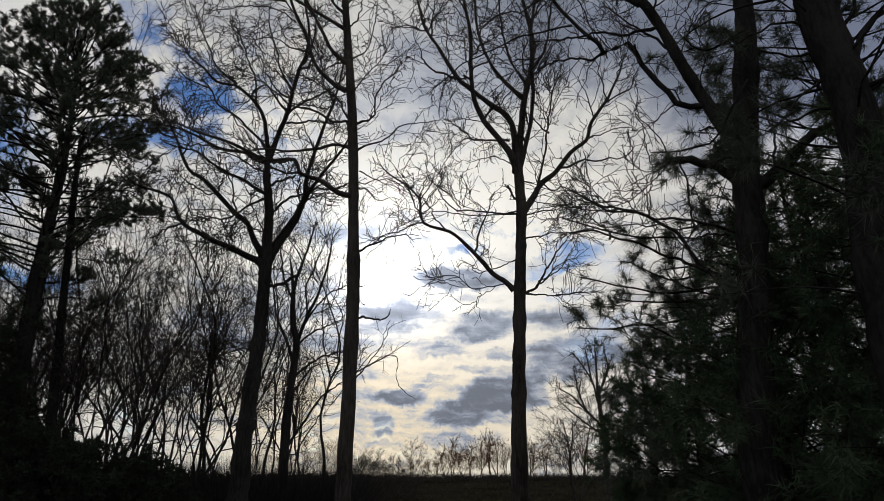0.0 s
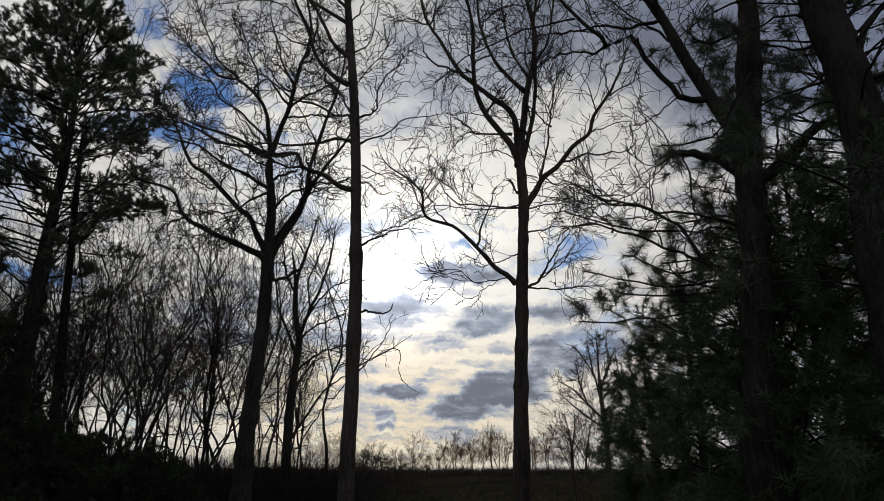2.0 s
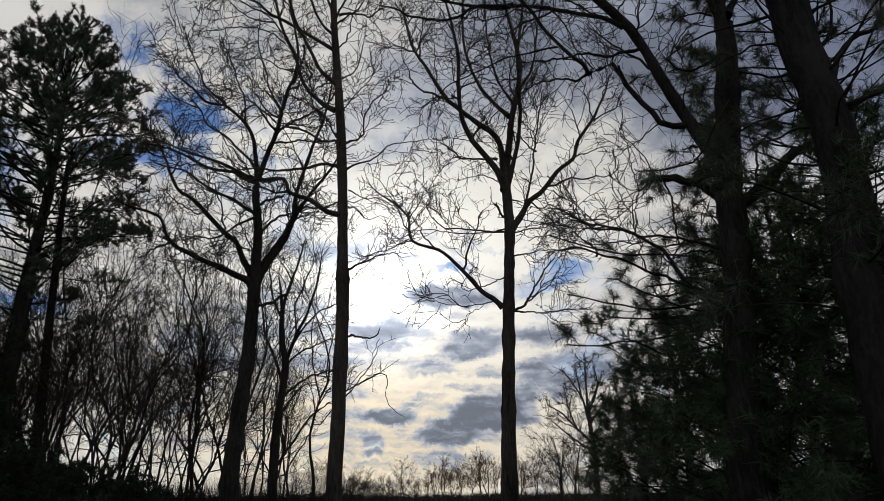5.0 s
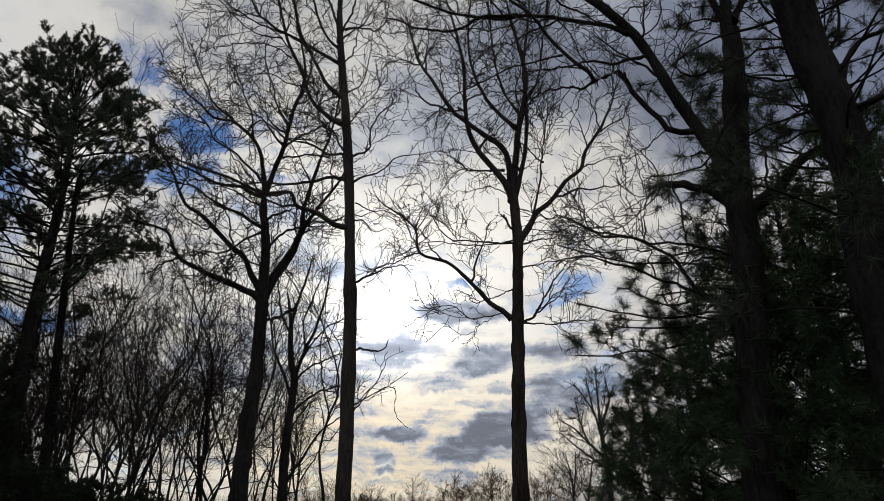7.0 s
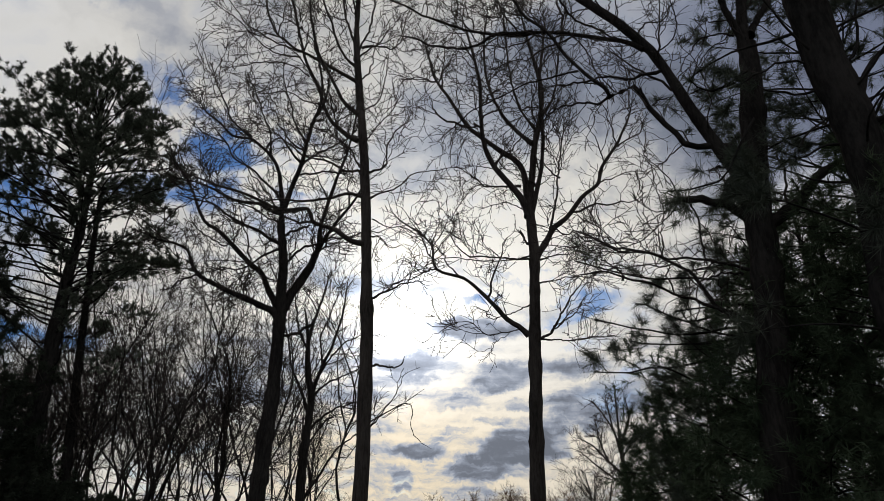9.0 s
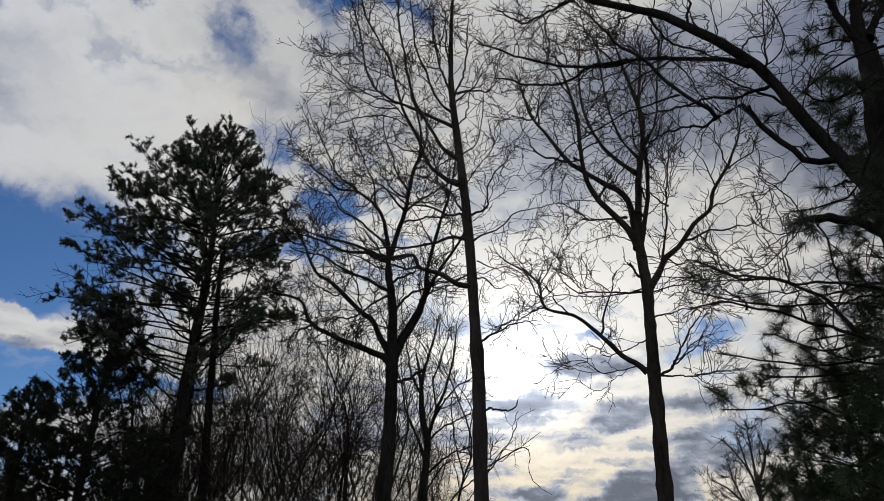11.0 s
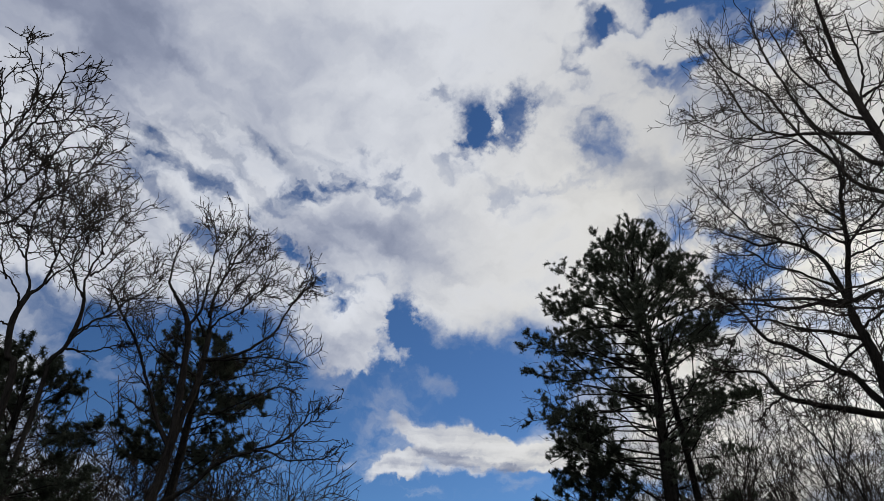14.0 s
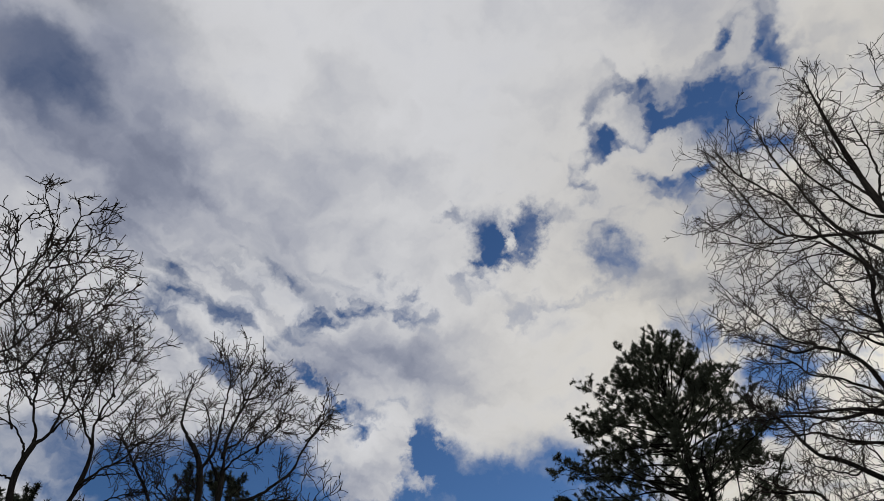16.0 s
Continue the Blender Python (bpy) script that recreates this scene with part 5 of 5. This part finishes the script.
bough(PINE_BOUGHS, 0.033, 0.009, (0.03, 0.00, 10.18), (-1.18, 0.32, 10.43), (-2.53, 0.67, 10.60), (-3.76, 1.00, 10.66))
bough(PINE_BOUGHS, 0.033, 0.009, (-0.00, 0.00, 9.60), (-1.04, -0.18, 9.61), (-2.29, -0.40, 9.59), (-3.27, -0.60, 9.15))
bough(PINE_BOUGHS, 0.033, 0.009, (-0.02, 0.00, 9.04), (-1.15, 0.37, 9.32), (-2.48, 0.81, 9.48), (-3.61, 1.20, 9.29))
bough(PINE_BOUGHS, 0.032, 0.008, (-0.02, 0.00, 8.50), (-1.18, -0.42, 8.56), (-2.31, -0.87, 8.26), (-3.03, -1.20, 7.89))
bough(PINE_BOUGHS, 0.032, 0.009, (-0.04, 0.00, 8.14), (-1.13, 0.18, 8.28), (-2.21, 0.37, 8.21), (-3.37, 0.60, 7.77))
bough(PINE_BOUGHS, 0.031, 0.008, (-0.04, 0.00, 7.61), (-1.17, -0.24, 7.63), (-2.41, -0.53, 7.24), (-3.44, -0.80, 6.86))
bough(PINE_BOUGHS, 0.026, 0.011, (0.06, 0.00, 11.17), (0.55, 0.36, 11.66), (1.21, 0.80, 12.24))
bough(PINE_BOUGHS, 0.025, 0.010, (0.06, 0.00, 10.18), (0.66, -0.29, 10.39), (1.28, -0.62, 10.73), (1.66, -0.80, 10.52))
bough(PINE_BOUGHS, 0.024, 0.011, (0.08, 0.00, 9.05), (0.65, 0.19, 9.52), (1.28, 0.42, 10.18), (1.81, 0.60, 10.74))
bough(PINE_BOUGHS, 0.024, 0.010, (0.07, 0.00, 8.69), (0.72, -0.26, 8.72), (1.56, -0.60, 8.67))
bough(PINE_BOUGHS, 0.024, 0.010, (0.03, 0.00, 8.15), (0.62, 0.39, 8.56), (1.36, 0.80, 8.74))
evergreen("pine_tree", 31.4, 21.00, [(-0.09, 0.00, 3.73), (-0.09, 0.00, 8.02), (-0.03, 0.00, 10.64), (-0.14, 0.00, 13.60), (-0.20, 0.00, 14.70)], (0.262, 0.236, 0.177, 0.084, 0.05), "tall pine with a dense dark rounded crown", 21,
          [(4.5, 2.6), (7, 3.8), (8.3, 4.2), (9.5, 4.1), (10.4, 4.0), (10.9, 3.4), (11.4, 2.7), (11.9, 3.3), (12.7, 3.0), (13.2, 2.2), (13.8, 1.9), (14.3, 1.5), (14.7, 1.2)],
          5.0, 140, 26, 0.115, 0.010, 0.06, density=2.5, side=0.16, inner=0.4, spread=0.42, tight=1.3, even=0.6, shoot=0.55, spur=0.2, ragged=0.35, rise=0.5, extra=PINE_BOUGHS)
evergreen("pine_tree", 29.3, 22.00, [(0.08, 0.00, 2.62), (-0.47, 0.00, 10.60), (-0.46, 0.00, 11.98)], (0.164, 0.113, 0.060), "thin pine trunk with short dead boughs", 22,
          [(5, 1.6), (9, 1.6), (12, 0.8)], 5.0, 20, 12, 0.12, 0.010, density=0.6)
LEANING_BOUGHS = []
bough(LEANING_BOUGHS, 0.023, 0.012, (0.26, 0.00, 6.49), (0.43, 0.07, 6.62), (0.53, 0.13, 6.86), (0.57, 0.22, 7.24), (0.68, 0.30, 7.60))
bough(LEANING_BOUGHS, 0.038, 0.022, (0.43, 0.00, 6.10), (0.57, 0.10, 6.50), (0.73, 0.17, 6.71), (0.91, 0.23, 6.84), (1.11, 0.30, 6.91))
bough(LEANING_BOUGHS, 0.032, 0.015, (0.45, 0.00, 5.68), (0.59, -0.14, 5.66), (0.75, -0.30, 5.55))
bough(LEANING_BOUGHS, 0.017, 0.009, (0.13, 0.00, 6.46), (-0.07, -0.12, 6.72), (-0.30, -0.22, 6.74), (-0.52, -0.30, 6.67), (-0.75, -0.40, 6.50))
bough(LEANING_BOUGHS, 0.017, 0.009, (0.13, 0.00, 6.30), (-0.16, 0.11, 6.41), (-0.45, 0.21, 6.67), (-0.70, 0.30, 6.91))
bough(LEANING_BOUGHS, 0.016, 0.008, (0.15, 0.00, 5.53), (-0.19, -0.13, 5.51), (-0.48, -0.24, 5.41), (-0.63, -0.30, 5.35))
bough(LEANING_BOUGHS, 0.015, 0.008, (0.18, 0.00, 5.97), (-0.13, -0.22, 5.74), (-0.33, -0.38, 5.50), (-0.48, -0.50, 5.53))
bough(LEANING_BOUGHS, 0.016, 0.008, (-0.66, -0.40, 5.95), (-0.96, -0.66, 5.29), (-1.19, -0.79, 5.16), (-1.40, -0.90, 5.21))
bough(LEANING_BOUGHS, 0.017, 0.009, (-0.67, 0.29, 7.07), (-0.93, 0.04, 6.85), (-1.09, -0.13, 6.90), (-1.12, -0.31, 7.06))
evergreen("pine_tree", -32.3, 8.00, [(0.20, 0.00, 3.31), (0.24, 0.00, 4.02), (0.29, 0.00, 4.79), (0.29, 0.00, 5.38), (0.25, 0.00, 5.88), (0.20, 0.00, 6.37), (0.16, 0.00, 6.94), (0.04, 0.0, 10.0), (-0.14, 0.0, 14.5)], (0.215, 0.196, 0.205, 0.215, 0.218, 0.226, 0.235, 0.238, 0.13, 0.06),
          "thick leaning pine trunk with long-needled boughs", 23,
          [(3, 2.2), (5, 2.4), (8, 2.4), (12, 2.0), (15, 1.0)], 3.2, 40, 90, 0.25, 0.0045, 0.05, 0.05, density=0.75, inner=0.5, extra=LEANING_BOUGHS)
evergreen("pine_tree", -34.0, 13.0, [(0, 0, 1.0), (0.1, 0, 6.0), (0, 0, 12.5)], (0.17, 0.14, 0.05),
          "pine with long-needled boughs behind a leaning trunk", 35,
          [(3, 3.6), (7, 4.0), (10, 3.0), (12.5, 1.0)], 3.0, 105, 30, 0.22, 0.008, 0.05, 0.04, density=1.0, inner=0.45)
DROOPING_BOUGHS = []
bough(DROOPING_BOUGHS, 0.020, 0.011, (-0.05, 0.00, 4.88), (-0.42, -0.10, 5.05), (-0.72, -0.18, 5.12), (-1.44, -0.35, 5.19), (-2.09, -0.51, 5.37), (-2.47, -0.60, 5.48))
bough(DROOPING_BOUGHS, 0.021, 0.010, (-0.10, 0.00, 4.36), (-0.60, -0.16, 4.35), (-1.15, -0.34, 4.29), (-1.67, -0.52, 4.45), (-2.21, -0.70, 4.66))
bough(DROOPING_BOUGHS, 0.021, 0.011, (-0.11, 0.00, 4.28), (-0.56, 0.05, 4.22), (-1.05, 0.10, 4.24), (-1.65, 0.16, 4.33), (-2.05, 0.20, 4.41))
bough(DROOPING_BOUGHS, 0.019, 0.010, (-0.14, 0.00, 4.03), (-0.75, -0.11, 3.95), (-1.38, -0.22, 3.92), (-2.03, -0.32, 3.95), (-2.48, -0.40, 4.05))
bough(DROOPING_BOUGHS, 0.020, 0.011, (-0.10, 0.00, 4.54), (-0.75, 0.10, 4.62), (-1.35, 0.19, 4.68), (-1.76, 0.26, 5.00), (-2.08, 0.30, 5.13))
bough(DROOPING_BOUGHS, 0.020, 0.010, (-0.13, 0.00, 4.20), (-0.71, 0.14, 4.40), (-1.10, 0.24, 4.66), (-1.24, 0.30, 4.98))
bough(DROOPING_BOUGHS, 0.020, 0.011, (-0.02, 0.00, 5.24), (-0.29, 0.19, 5.45), (-0.65, 0.40, 5.49), (-1.00, 0.60, 5.42))
bough(DROOPING_BOUGHS, 0.018, 0.010, (-0.10, 0.00, 4.54), (-0.38, -0.18, 4.71), (-0.77, -0.37, 4.67), (-1.22, -0.60, 4.63))
bough(DROOPING_BOUGHS, 0.018, 0.011, (-0.14, 0.00, 4.11), (-0.51, 0.22, 4.13), (-0.91, 0.47, 4.42), (-1.36, 0.70, 4.53))
bough(DROOPING_BOUGHS, 0.018, 0.010, (-0.17, 0.00, 3.78), (-0.56, -0.07, 3.69), (-0.96, -0.15, 3.59), (-1.34, -0.22, 3.66), (-1.80, -0.30, 3.78))
bough(DROOPING_BOUGHS, 0.018, 0.010, (-0.21, 0.00, 3.46), (-0.70, 0.14, 3.45), (-1.20, 0.28, 3.44), (-1.62, 0.40, 3.58))
bough(DROOPING_BOUGHS, 0.017, 0.009, (-0.04, 0.00, 5.06), (0.30, 0.14, 5.14), (0.59, 0.27, 5.04), (0.90, 0.40, 5.08))
bough(DROOPING_BOUGHS, 0.017, 0.008, (-0.13, 0.00, 4.20), (0.28, -0.14, 4.19), (0.61, -0.27, 4.03), (0.96, -0.40, 4.07))
evergreen("young_pine", -25.3, 10.80, [(-0.41, 0.00, 1.96), (-0.20, 0.00, 3.38), (-0.10, 0.00, 4.36), (-0.01, 0.00, 5.33), (0.04, 0.00, 5.98)], (0.091, 0.083, 0.080, 0.068, 0.055, 0.032), "young pine with long-needled boughs behind an oak", 37,
          [(0.3, 1.9), (2.5, 1.9), (4.5, 1.3), (6.0, 0.6)], 0.3, 60, 70, 0.23, 0.0040, 0.05, 0.06, 0.9, inner=0.35, extra=DROOPING_BOUGHS)
for az, dist, top, seed, wide, label in [
        (-30.0, 10.0, 5.6, 24, 1.9, "dense young pine with drooping dark needles"),
        (-19.6, 12.5, 4.4, 25, 2.1, "dense dark young evergreen beside an oak"),
        (-16.3, 13.5, 3.6, 42, 1.1, "small dense dark evergreen at the edge of the field"),
        (-28.6, 12.6, 6.9, 41, 2.3, "dense young pine with drooping dark needles"),
        (-35.5, 9.0, 6.0, 26, 2.0, "dense young pine with drooping dark needles"),
        (-25.5, 9.6, 3.9, 27, 1.5, "dense young pine with long needles under an oak")]:
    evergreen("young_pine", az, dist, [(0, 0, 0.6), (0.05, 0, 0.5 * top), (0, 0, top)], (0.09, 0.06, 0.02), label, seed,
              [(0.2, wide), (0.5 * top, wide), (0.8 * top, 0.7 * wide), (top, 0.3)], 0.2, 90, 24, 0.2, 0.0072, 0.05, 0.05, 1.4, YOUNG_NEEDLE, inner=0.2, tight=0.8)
for az, dist, top, seed, wide in [(37.8, 20, 8.8, 28, 3.3), (42.0, 21, 6.4, 31, 2.7), (30.0, 17, 2.4, 32, 2.2), (26.0, 18, 2.3, 33, 2.0), (34.0, 18, 4.6, 34, 2.2), (31.8, 19, 3.6, 38, 2.6), (22.4, 18.5, 2.0, 36, 1.7)]:
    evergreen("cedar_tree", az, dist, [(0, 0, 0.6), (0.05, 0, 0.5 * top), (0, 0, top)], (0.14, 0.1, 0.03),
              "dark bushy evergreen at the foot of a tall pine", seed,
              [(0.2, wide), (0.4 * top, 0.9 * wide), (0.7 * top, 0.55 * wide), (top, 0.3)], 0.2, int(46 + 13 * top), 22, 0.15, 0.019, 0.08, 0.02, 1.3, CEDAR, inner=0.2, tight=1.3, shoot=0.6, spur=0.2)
evergreen("pine_tree", 71.8, 17.0, [(0, 0, 1.0), (0.2, 0, 5.0), (0.3, 0, 9.2)], (0.16, 0.12, 0.04),
          "dark pine standing among bare hardwoods", 29, [(5.4, 1.3), (6.6, 2.0), (8, 1.4), (9.2, 0.5)], 5.5, 62, 26, 0.125, 0.013, 0.08, 0.02, 2.6, tight=1.3, shoot=0.6, spur=0.15, rise=0.4)
evergreen("pine_tree", 83.0, 16.0, [(0, 0, 1.0), (0.1, 0, 4.0), (0, 0, 7.2)], (0.16, 0.12, 0.04),
          "dark bushy pine below a bare crown", 30, [(3, 1.7), (5, 2.0), (6.3, 1.7), (7.2, 0.8)], 3.0, 60, 26, 0.125, 0.013, 0.08, 0.02, 2.6, tight=1.3, shoot=0.6, spur=0.15, rise=0.4)


# ---- saplings and far trees ----
def sapling(label, seed, height, forks=2, spread=0.2, twig=0.005, group="", dense=1.0, low=0.35, slim=1.0):
    """A thin crooked bare tree that forks into a few upright leaders; made at the origin."""
    rng = np.random.default_rng(seed)
    root = tagged(new("sapling"), label, "tree", group)

    def leader(p, d, length, r0, r1, n=18):
        path = np.empty((n, 3))
        for j in range(n):
            path[j] = p
            d = unit(d + 0.17 * rng.standard_normal(3) * np.array([1, 1, 0.4]) + np.array([0, 0, 0.075]))
            p = p + d * length / (n - 1)
        return path, np.linspace(r0, r1, n) * (1 + 0.05 * rng.standard_normal(n))

    a = rng.random() * 6.283
    lean = spread * rng.random()
    stem, girth = leader(np.array([0, 0, -0.1]), unit(np.array([math.cos(a) * lean, math.sin(a) * lean, 1.0])), height, slim * (0.0048 * height + 0.012), 0.008)
    P, R = [stem], [girth]
    for i in range(forks + 2):
        k = int(18 * min(0.8, low * (0.75 + 0.3 * i) + 0.15 * rng.random()))
        a += 2.4 + rng.random()
        d = unit(np.array([math.cos(a), math.sin(a), 0]) * (0.2 + 0.6 * spread) + np.array([0, 0, 1.0]))
        path, r = leader(stem[k], d, (height - stem[k, 2]) * (0.75 + 0.25 * rng.random()), girth[k] * (0.6 + 0.25 * rng.random()), 0.006)
        P.append(path)
        R.append(r)
    for path, r in zip(P, R):
        v, f = tubes(path[None], r[None], 7, 0.03, rng)
        mesh_object("trunk" if path is stem else "limb", v, f, DARK_BARK, root)
    P, R = np.array(P), np.array(R)
    k = height / 10
    A, RA = sprout(P, R, 1.15 * dense / k, 2.5 * k, 52, 0.12, 0.16, rng, 5, 0.3, 0.62, 0.012, crook=0.2)
    C, RC = sprout(A, RA, 1.7 * dense / k, 1.0 * k, 50, 0.12, 0.15, rng, 3, 0.15, 0.7, 0.008, 0.5, crook=0.1)
    D, RD = sprout(C, RC, 1.8 * dense / k, 0.5 * k, 46, 0.10, 0.2, rng, 2, 0.1, 0.8, 0.009, 0.6)
    v, f = joined([tubes(A, np.maximum(RA, twig * 1.5), 3), tubes(C, np.maximum(RC, twig), 3)])
    crown = mesh_object("crown", v, f, TWIG, root, "fine bare twigs")
    v, f = spikes(D, np.maximum(RD, twig * 0.8))
    mesh_object("twig_mass", v, f, TWIG, crown, "fine twig ends")
    return root


def vase_tree(name, label, seed, height, wide=0.3, stems=2, twig=0.012, material=None, group="", dense=1.0, low=0.12, fine=0.0):
    """A bare tree that forks low into spreading limbs with a rounded crown; made at the origin."""
    rng = np.random.default_rng(seed)
    root = tagged(new(name), label, "tree", group)
    n, k = 12, height / 10
    P, R = np.empty((stems, n, 3)), np.empty((stems, n))
    for i in range(stems):
        a = 6.283 * (i + rng.random()) / stems
        d = unit(np.array([math.cos(a) * wide * 0.5, math.sin(a) * wide * 0.5, 1.0]))
        p = np.array([0.0, 0.0, -0.1])
        for j in range(n):
            P[i, j] = p
            d = unit(d + 0.07 * rng.standard_normal(3))
            p = p + d * height * 0.8 / n
        R[i] = np.linspace(0.012 * height, 0.02 * k + 0.004, n)
        v, f = tubes(P[i][None], R[i][None], 7, 0.03, rng)
        mesh_object("trunk", v, f, material or BARK, root)
    L, RL = sprout(P, R, 1.5 * dense / k, 4.2 * k, 100 * wide, 0.16, 0.10, rng, 5, low, 0.6, 0.010)
    A, RA = sprout(L, RL, 1.7 * dense / k, 1.8 * k, 46, 0.10, 0.14, rng, 3, 0.1, 0.65, 0.009)
    C, RC = sprout(A, RA, 2.2 * dense / k, 0.9 * k, 46, 0.05, 0.2, rng, 2, 0.1, 0.7, 0.008, 0.6)
    pieces = [tubes(L, np.maximum(RL, twig), 3), tubes(A, np.maximum(RA, twig * 0.8), 3), tubes(C, np.maximum(RC, twig * 0.6), 3)]
    if fine:
        D, RD = sprout(C, RC, fine / k, 0.5 * k, 46, 0.05, 0.2, rng, 2, 0.1, 0.8, 0.008, 0.6)
        pieces.append(tubes(D, np.maximum(RD, twig * 0.45), 3))
    v, f = joined(pieces)
    mesh_object("crown", v, f, material or TWIG, root, "fine bare twigs")
    return root


def plant(root, az, dist, turn):
    a = radians(az)
    x, y = -math.sin(a) * dist, math.cos(a) * dist
    return pose(x, y, ground_height(x, y), 0, 0, turn)


rng = random.Random(5)
wood = [sapling("thin crooked bare sapling in a dense thicket", 40 + i, h, st, sp, 0.0060, "saplings of the thicket", dn, lo)
        for i, (h, st, sp, dn, lo) in enumerate([(8.8, 2, 0.12, 1.5, 0.35), (9.8, 3, 0.1, 1.4, 0.45), (7.6, 3, 0.2, 1.7, 0.25), (11.2, 2, 0.08, 1.3, 0.5), (8.2, 3, 0.16, 1.6, 0.35), (9.2, 1, 0.15, 1.6, 0.4)])]
spots = []
for i in range(48):
    spots.append((13.3 + 0.455 * i + rng.uniform(-0.4, 0.4), rng.uniform(21, 34), (i * 5 + i // 6) % 6))
for i in range(8):
    spots.append((rng.uniform(13, 35), rng.uniform(32, 46), rng.randrange(6)))
for i in range(3):
    spots.append((9.2 + 1.2 * i, rng.uniform(24, 36), rng.randrange(6)))
for i in range(10):
    spots.append((26.5 + i + rng.uniform(-0.4, 0.4), rng.uniform(22, 32), rng.randrange(6)))
used = set()
for az, d, k in spots:
    m = plant(None, az, d, rng.uniform(0, 360))
    if k in used:
        copy_thing(wood[k], m)
    else:
        wood[k].matrix_basis = m
        used.add(k)

whip = sapling("tall whippy bare tree behind a pine", 51, 18.6, 3, 0.10, 0.006, "", 1.3, 0.62, 0.45)
whip.matrix_basis = plant(None, 27.0, 27, 40)

brush = [sapling("bare multi-stemmed sapling at a wood edge", 60 + i, h, st, 0.2, 0.0095, "saplings at the wood edge", 1.35, 0.16)
         for i, (h, st) in enumerate([(8.8, 3), (9.8, 3)])]
for i in range(30):
    az = 66.0 + 1.0 * i + rng.uniform(-0.5, 0.5)
    m = plant(None, az, rng.uniform(21, 27) + 4 * (az < 65), rng.uniform(0, 360))
    if i < 2:
        brush[i].matrix_basis = m
    else:
        copy_thing(brush[i % 2], m)

side = vase_tree("hardwood_tree", "small leaning bare tree across the field", 71, 7.0, 0.5, 3, 0.011, None, "", 1.2, 0.12, 2.0)
side.matrix_basis = plant(None, -10.5, 38, 70)

shrub = vase_tree("shrub", "dense bare shrub at the far side of the field", 72, 4.4, 0.7, 4, 0.013, None, "shrubs across the field", 1.4, 0.05, 0.4)
shrub.matrix_basis = plant(None, 6.3, 58, 30)
for i, az in enumerate((5.4, 4.3, 3.3, 7.3, 2.4)):
    copy_thing(shrub, plant(None, az, 60 + 3 * i, 75 * i) @ Matrix.Scale(1.0 - 0.09 * i, 4))

far = [vase_tree("hardwood_tree", "distant russet bare tree on the horizon", 80 + i, h, w, st, 0.017, FAR_TWIG, "trees on the horizon", 1.3, 0.12)
       for i, (h, w, st) in enumerate([(6.8, 0.5, 2), (7.6, 0.42, 2), (5.4, 0.6, 3), (3.8, 0.66, 3)])]
used_far = set()
line = [(2.5, 0), (1.4, 3), (0.3, 3), (-0.4, 2), (-1.0, 0), (-1.7, 2), (-2.3, 1), (-3.0, 0), (-3.8, 1), (-4.5, 0), (-5.2, 1), (-6.8, 1), (-7.6, 0), (-8.4, 1), (-9.2, 2),
        (-10.2, 0), (-11.4, 1), (-12.8, 0), (-14.5, 1), (-16.5, 0), (8.0, 0), (9.4, 1), (11.0, 0), (12.6, 2), (14.5, 0),
        (45, 3), (46.4, 2), (48, 2), (49.5, 0), (51, 3), (52.6, 2), (54.4, 2), (56.6, 0), (58.6, 2)]
for az, k in line:
    m = plant(None, az + rng.uniform(-0.2, 0.2), rng.uniform(102, 128) if az < 40 else rng.uniform(45, 51), rng.uniform(0, 360)) @ Matrix.Scale(1.0 if az < 40 else 1.35, 4)
    if k in used_far:
        copy_thing(far[k], m)
    else:
        far[k].matrix_basis = m
        used_far.add(k)


# ---- low growth ----
def low_growth(name, label, seed, count, near, reach, az0, az1, tall, width, material):
    """Stems and blades scattered over the field, too many to count."""
    g = np.random.default_rng(seed)
    az = np.radians(az0 + (az1 - az0) * g.random(count))
    d = near + (reach - near) * g.random(count) ** 1.3
    x, y = -np.sin(az) * d, np.cos(az) * d
    z = np.array([ground_height(a, b) for a, b in zip(x, y)])
    P = np.stack([x, y, z], 1)[:, None].repeat(2, 1)
    P[:, 0, 2] -= 0.05
    P[:, 1] += np.stack([g.normal(0, 0.03, count), g.normal(0, 0.03, count), np.full(count, 0.05)], 1)
    v, f = needles(P, 7, tall, width, g, 0.45)
    ob = mesh_object(name, v, f, material, None, label, False)
    tagged(ob, label, name, kind="stuff")


low_growth("brush", "low dark brush along the far edge of the field", 92, 3600, 94, 112, -28, 32, 1.3, 0.035, TWIG)
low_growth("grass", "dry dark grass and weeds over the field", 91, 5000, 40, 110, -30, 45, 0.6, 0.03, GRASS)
low_growth("brush", "low dark undergrowth at the foot of the thicket", 93, 5200, 21, 40, 7, 37, 3.0, 0.022, DARK_BARK)
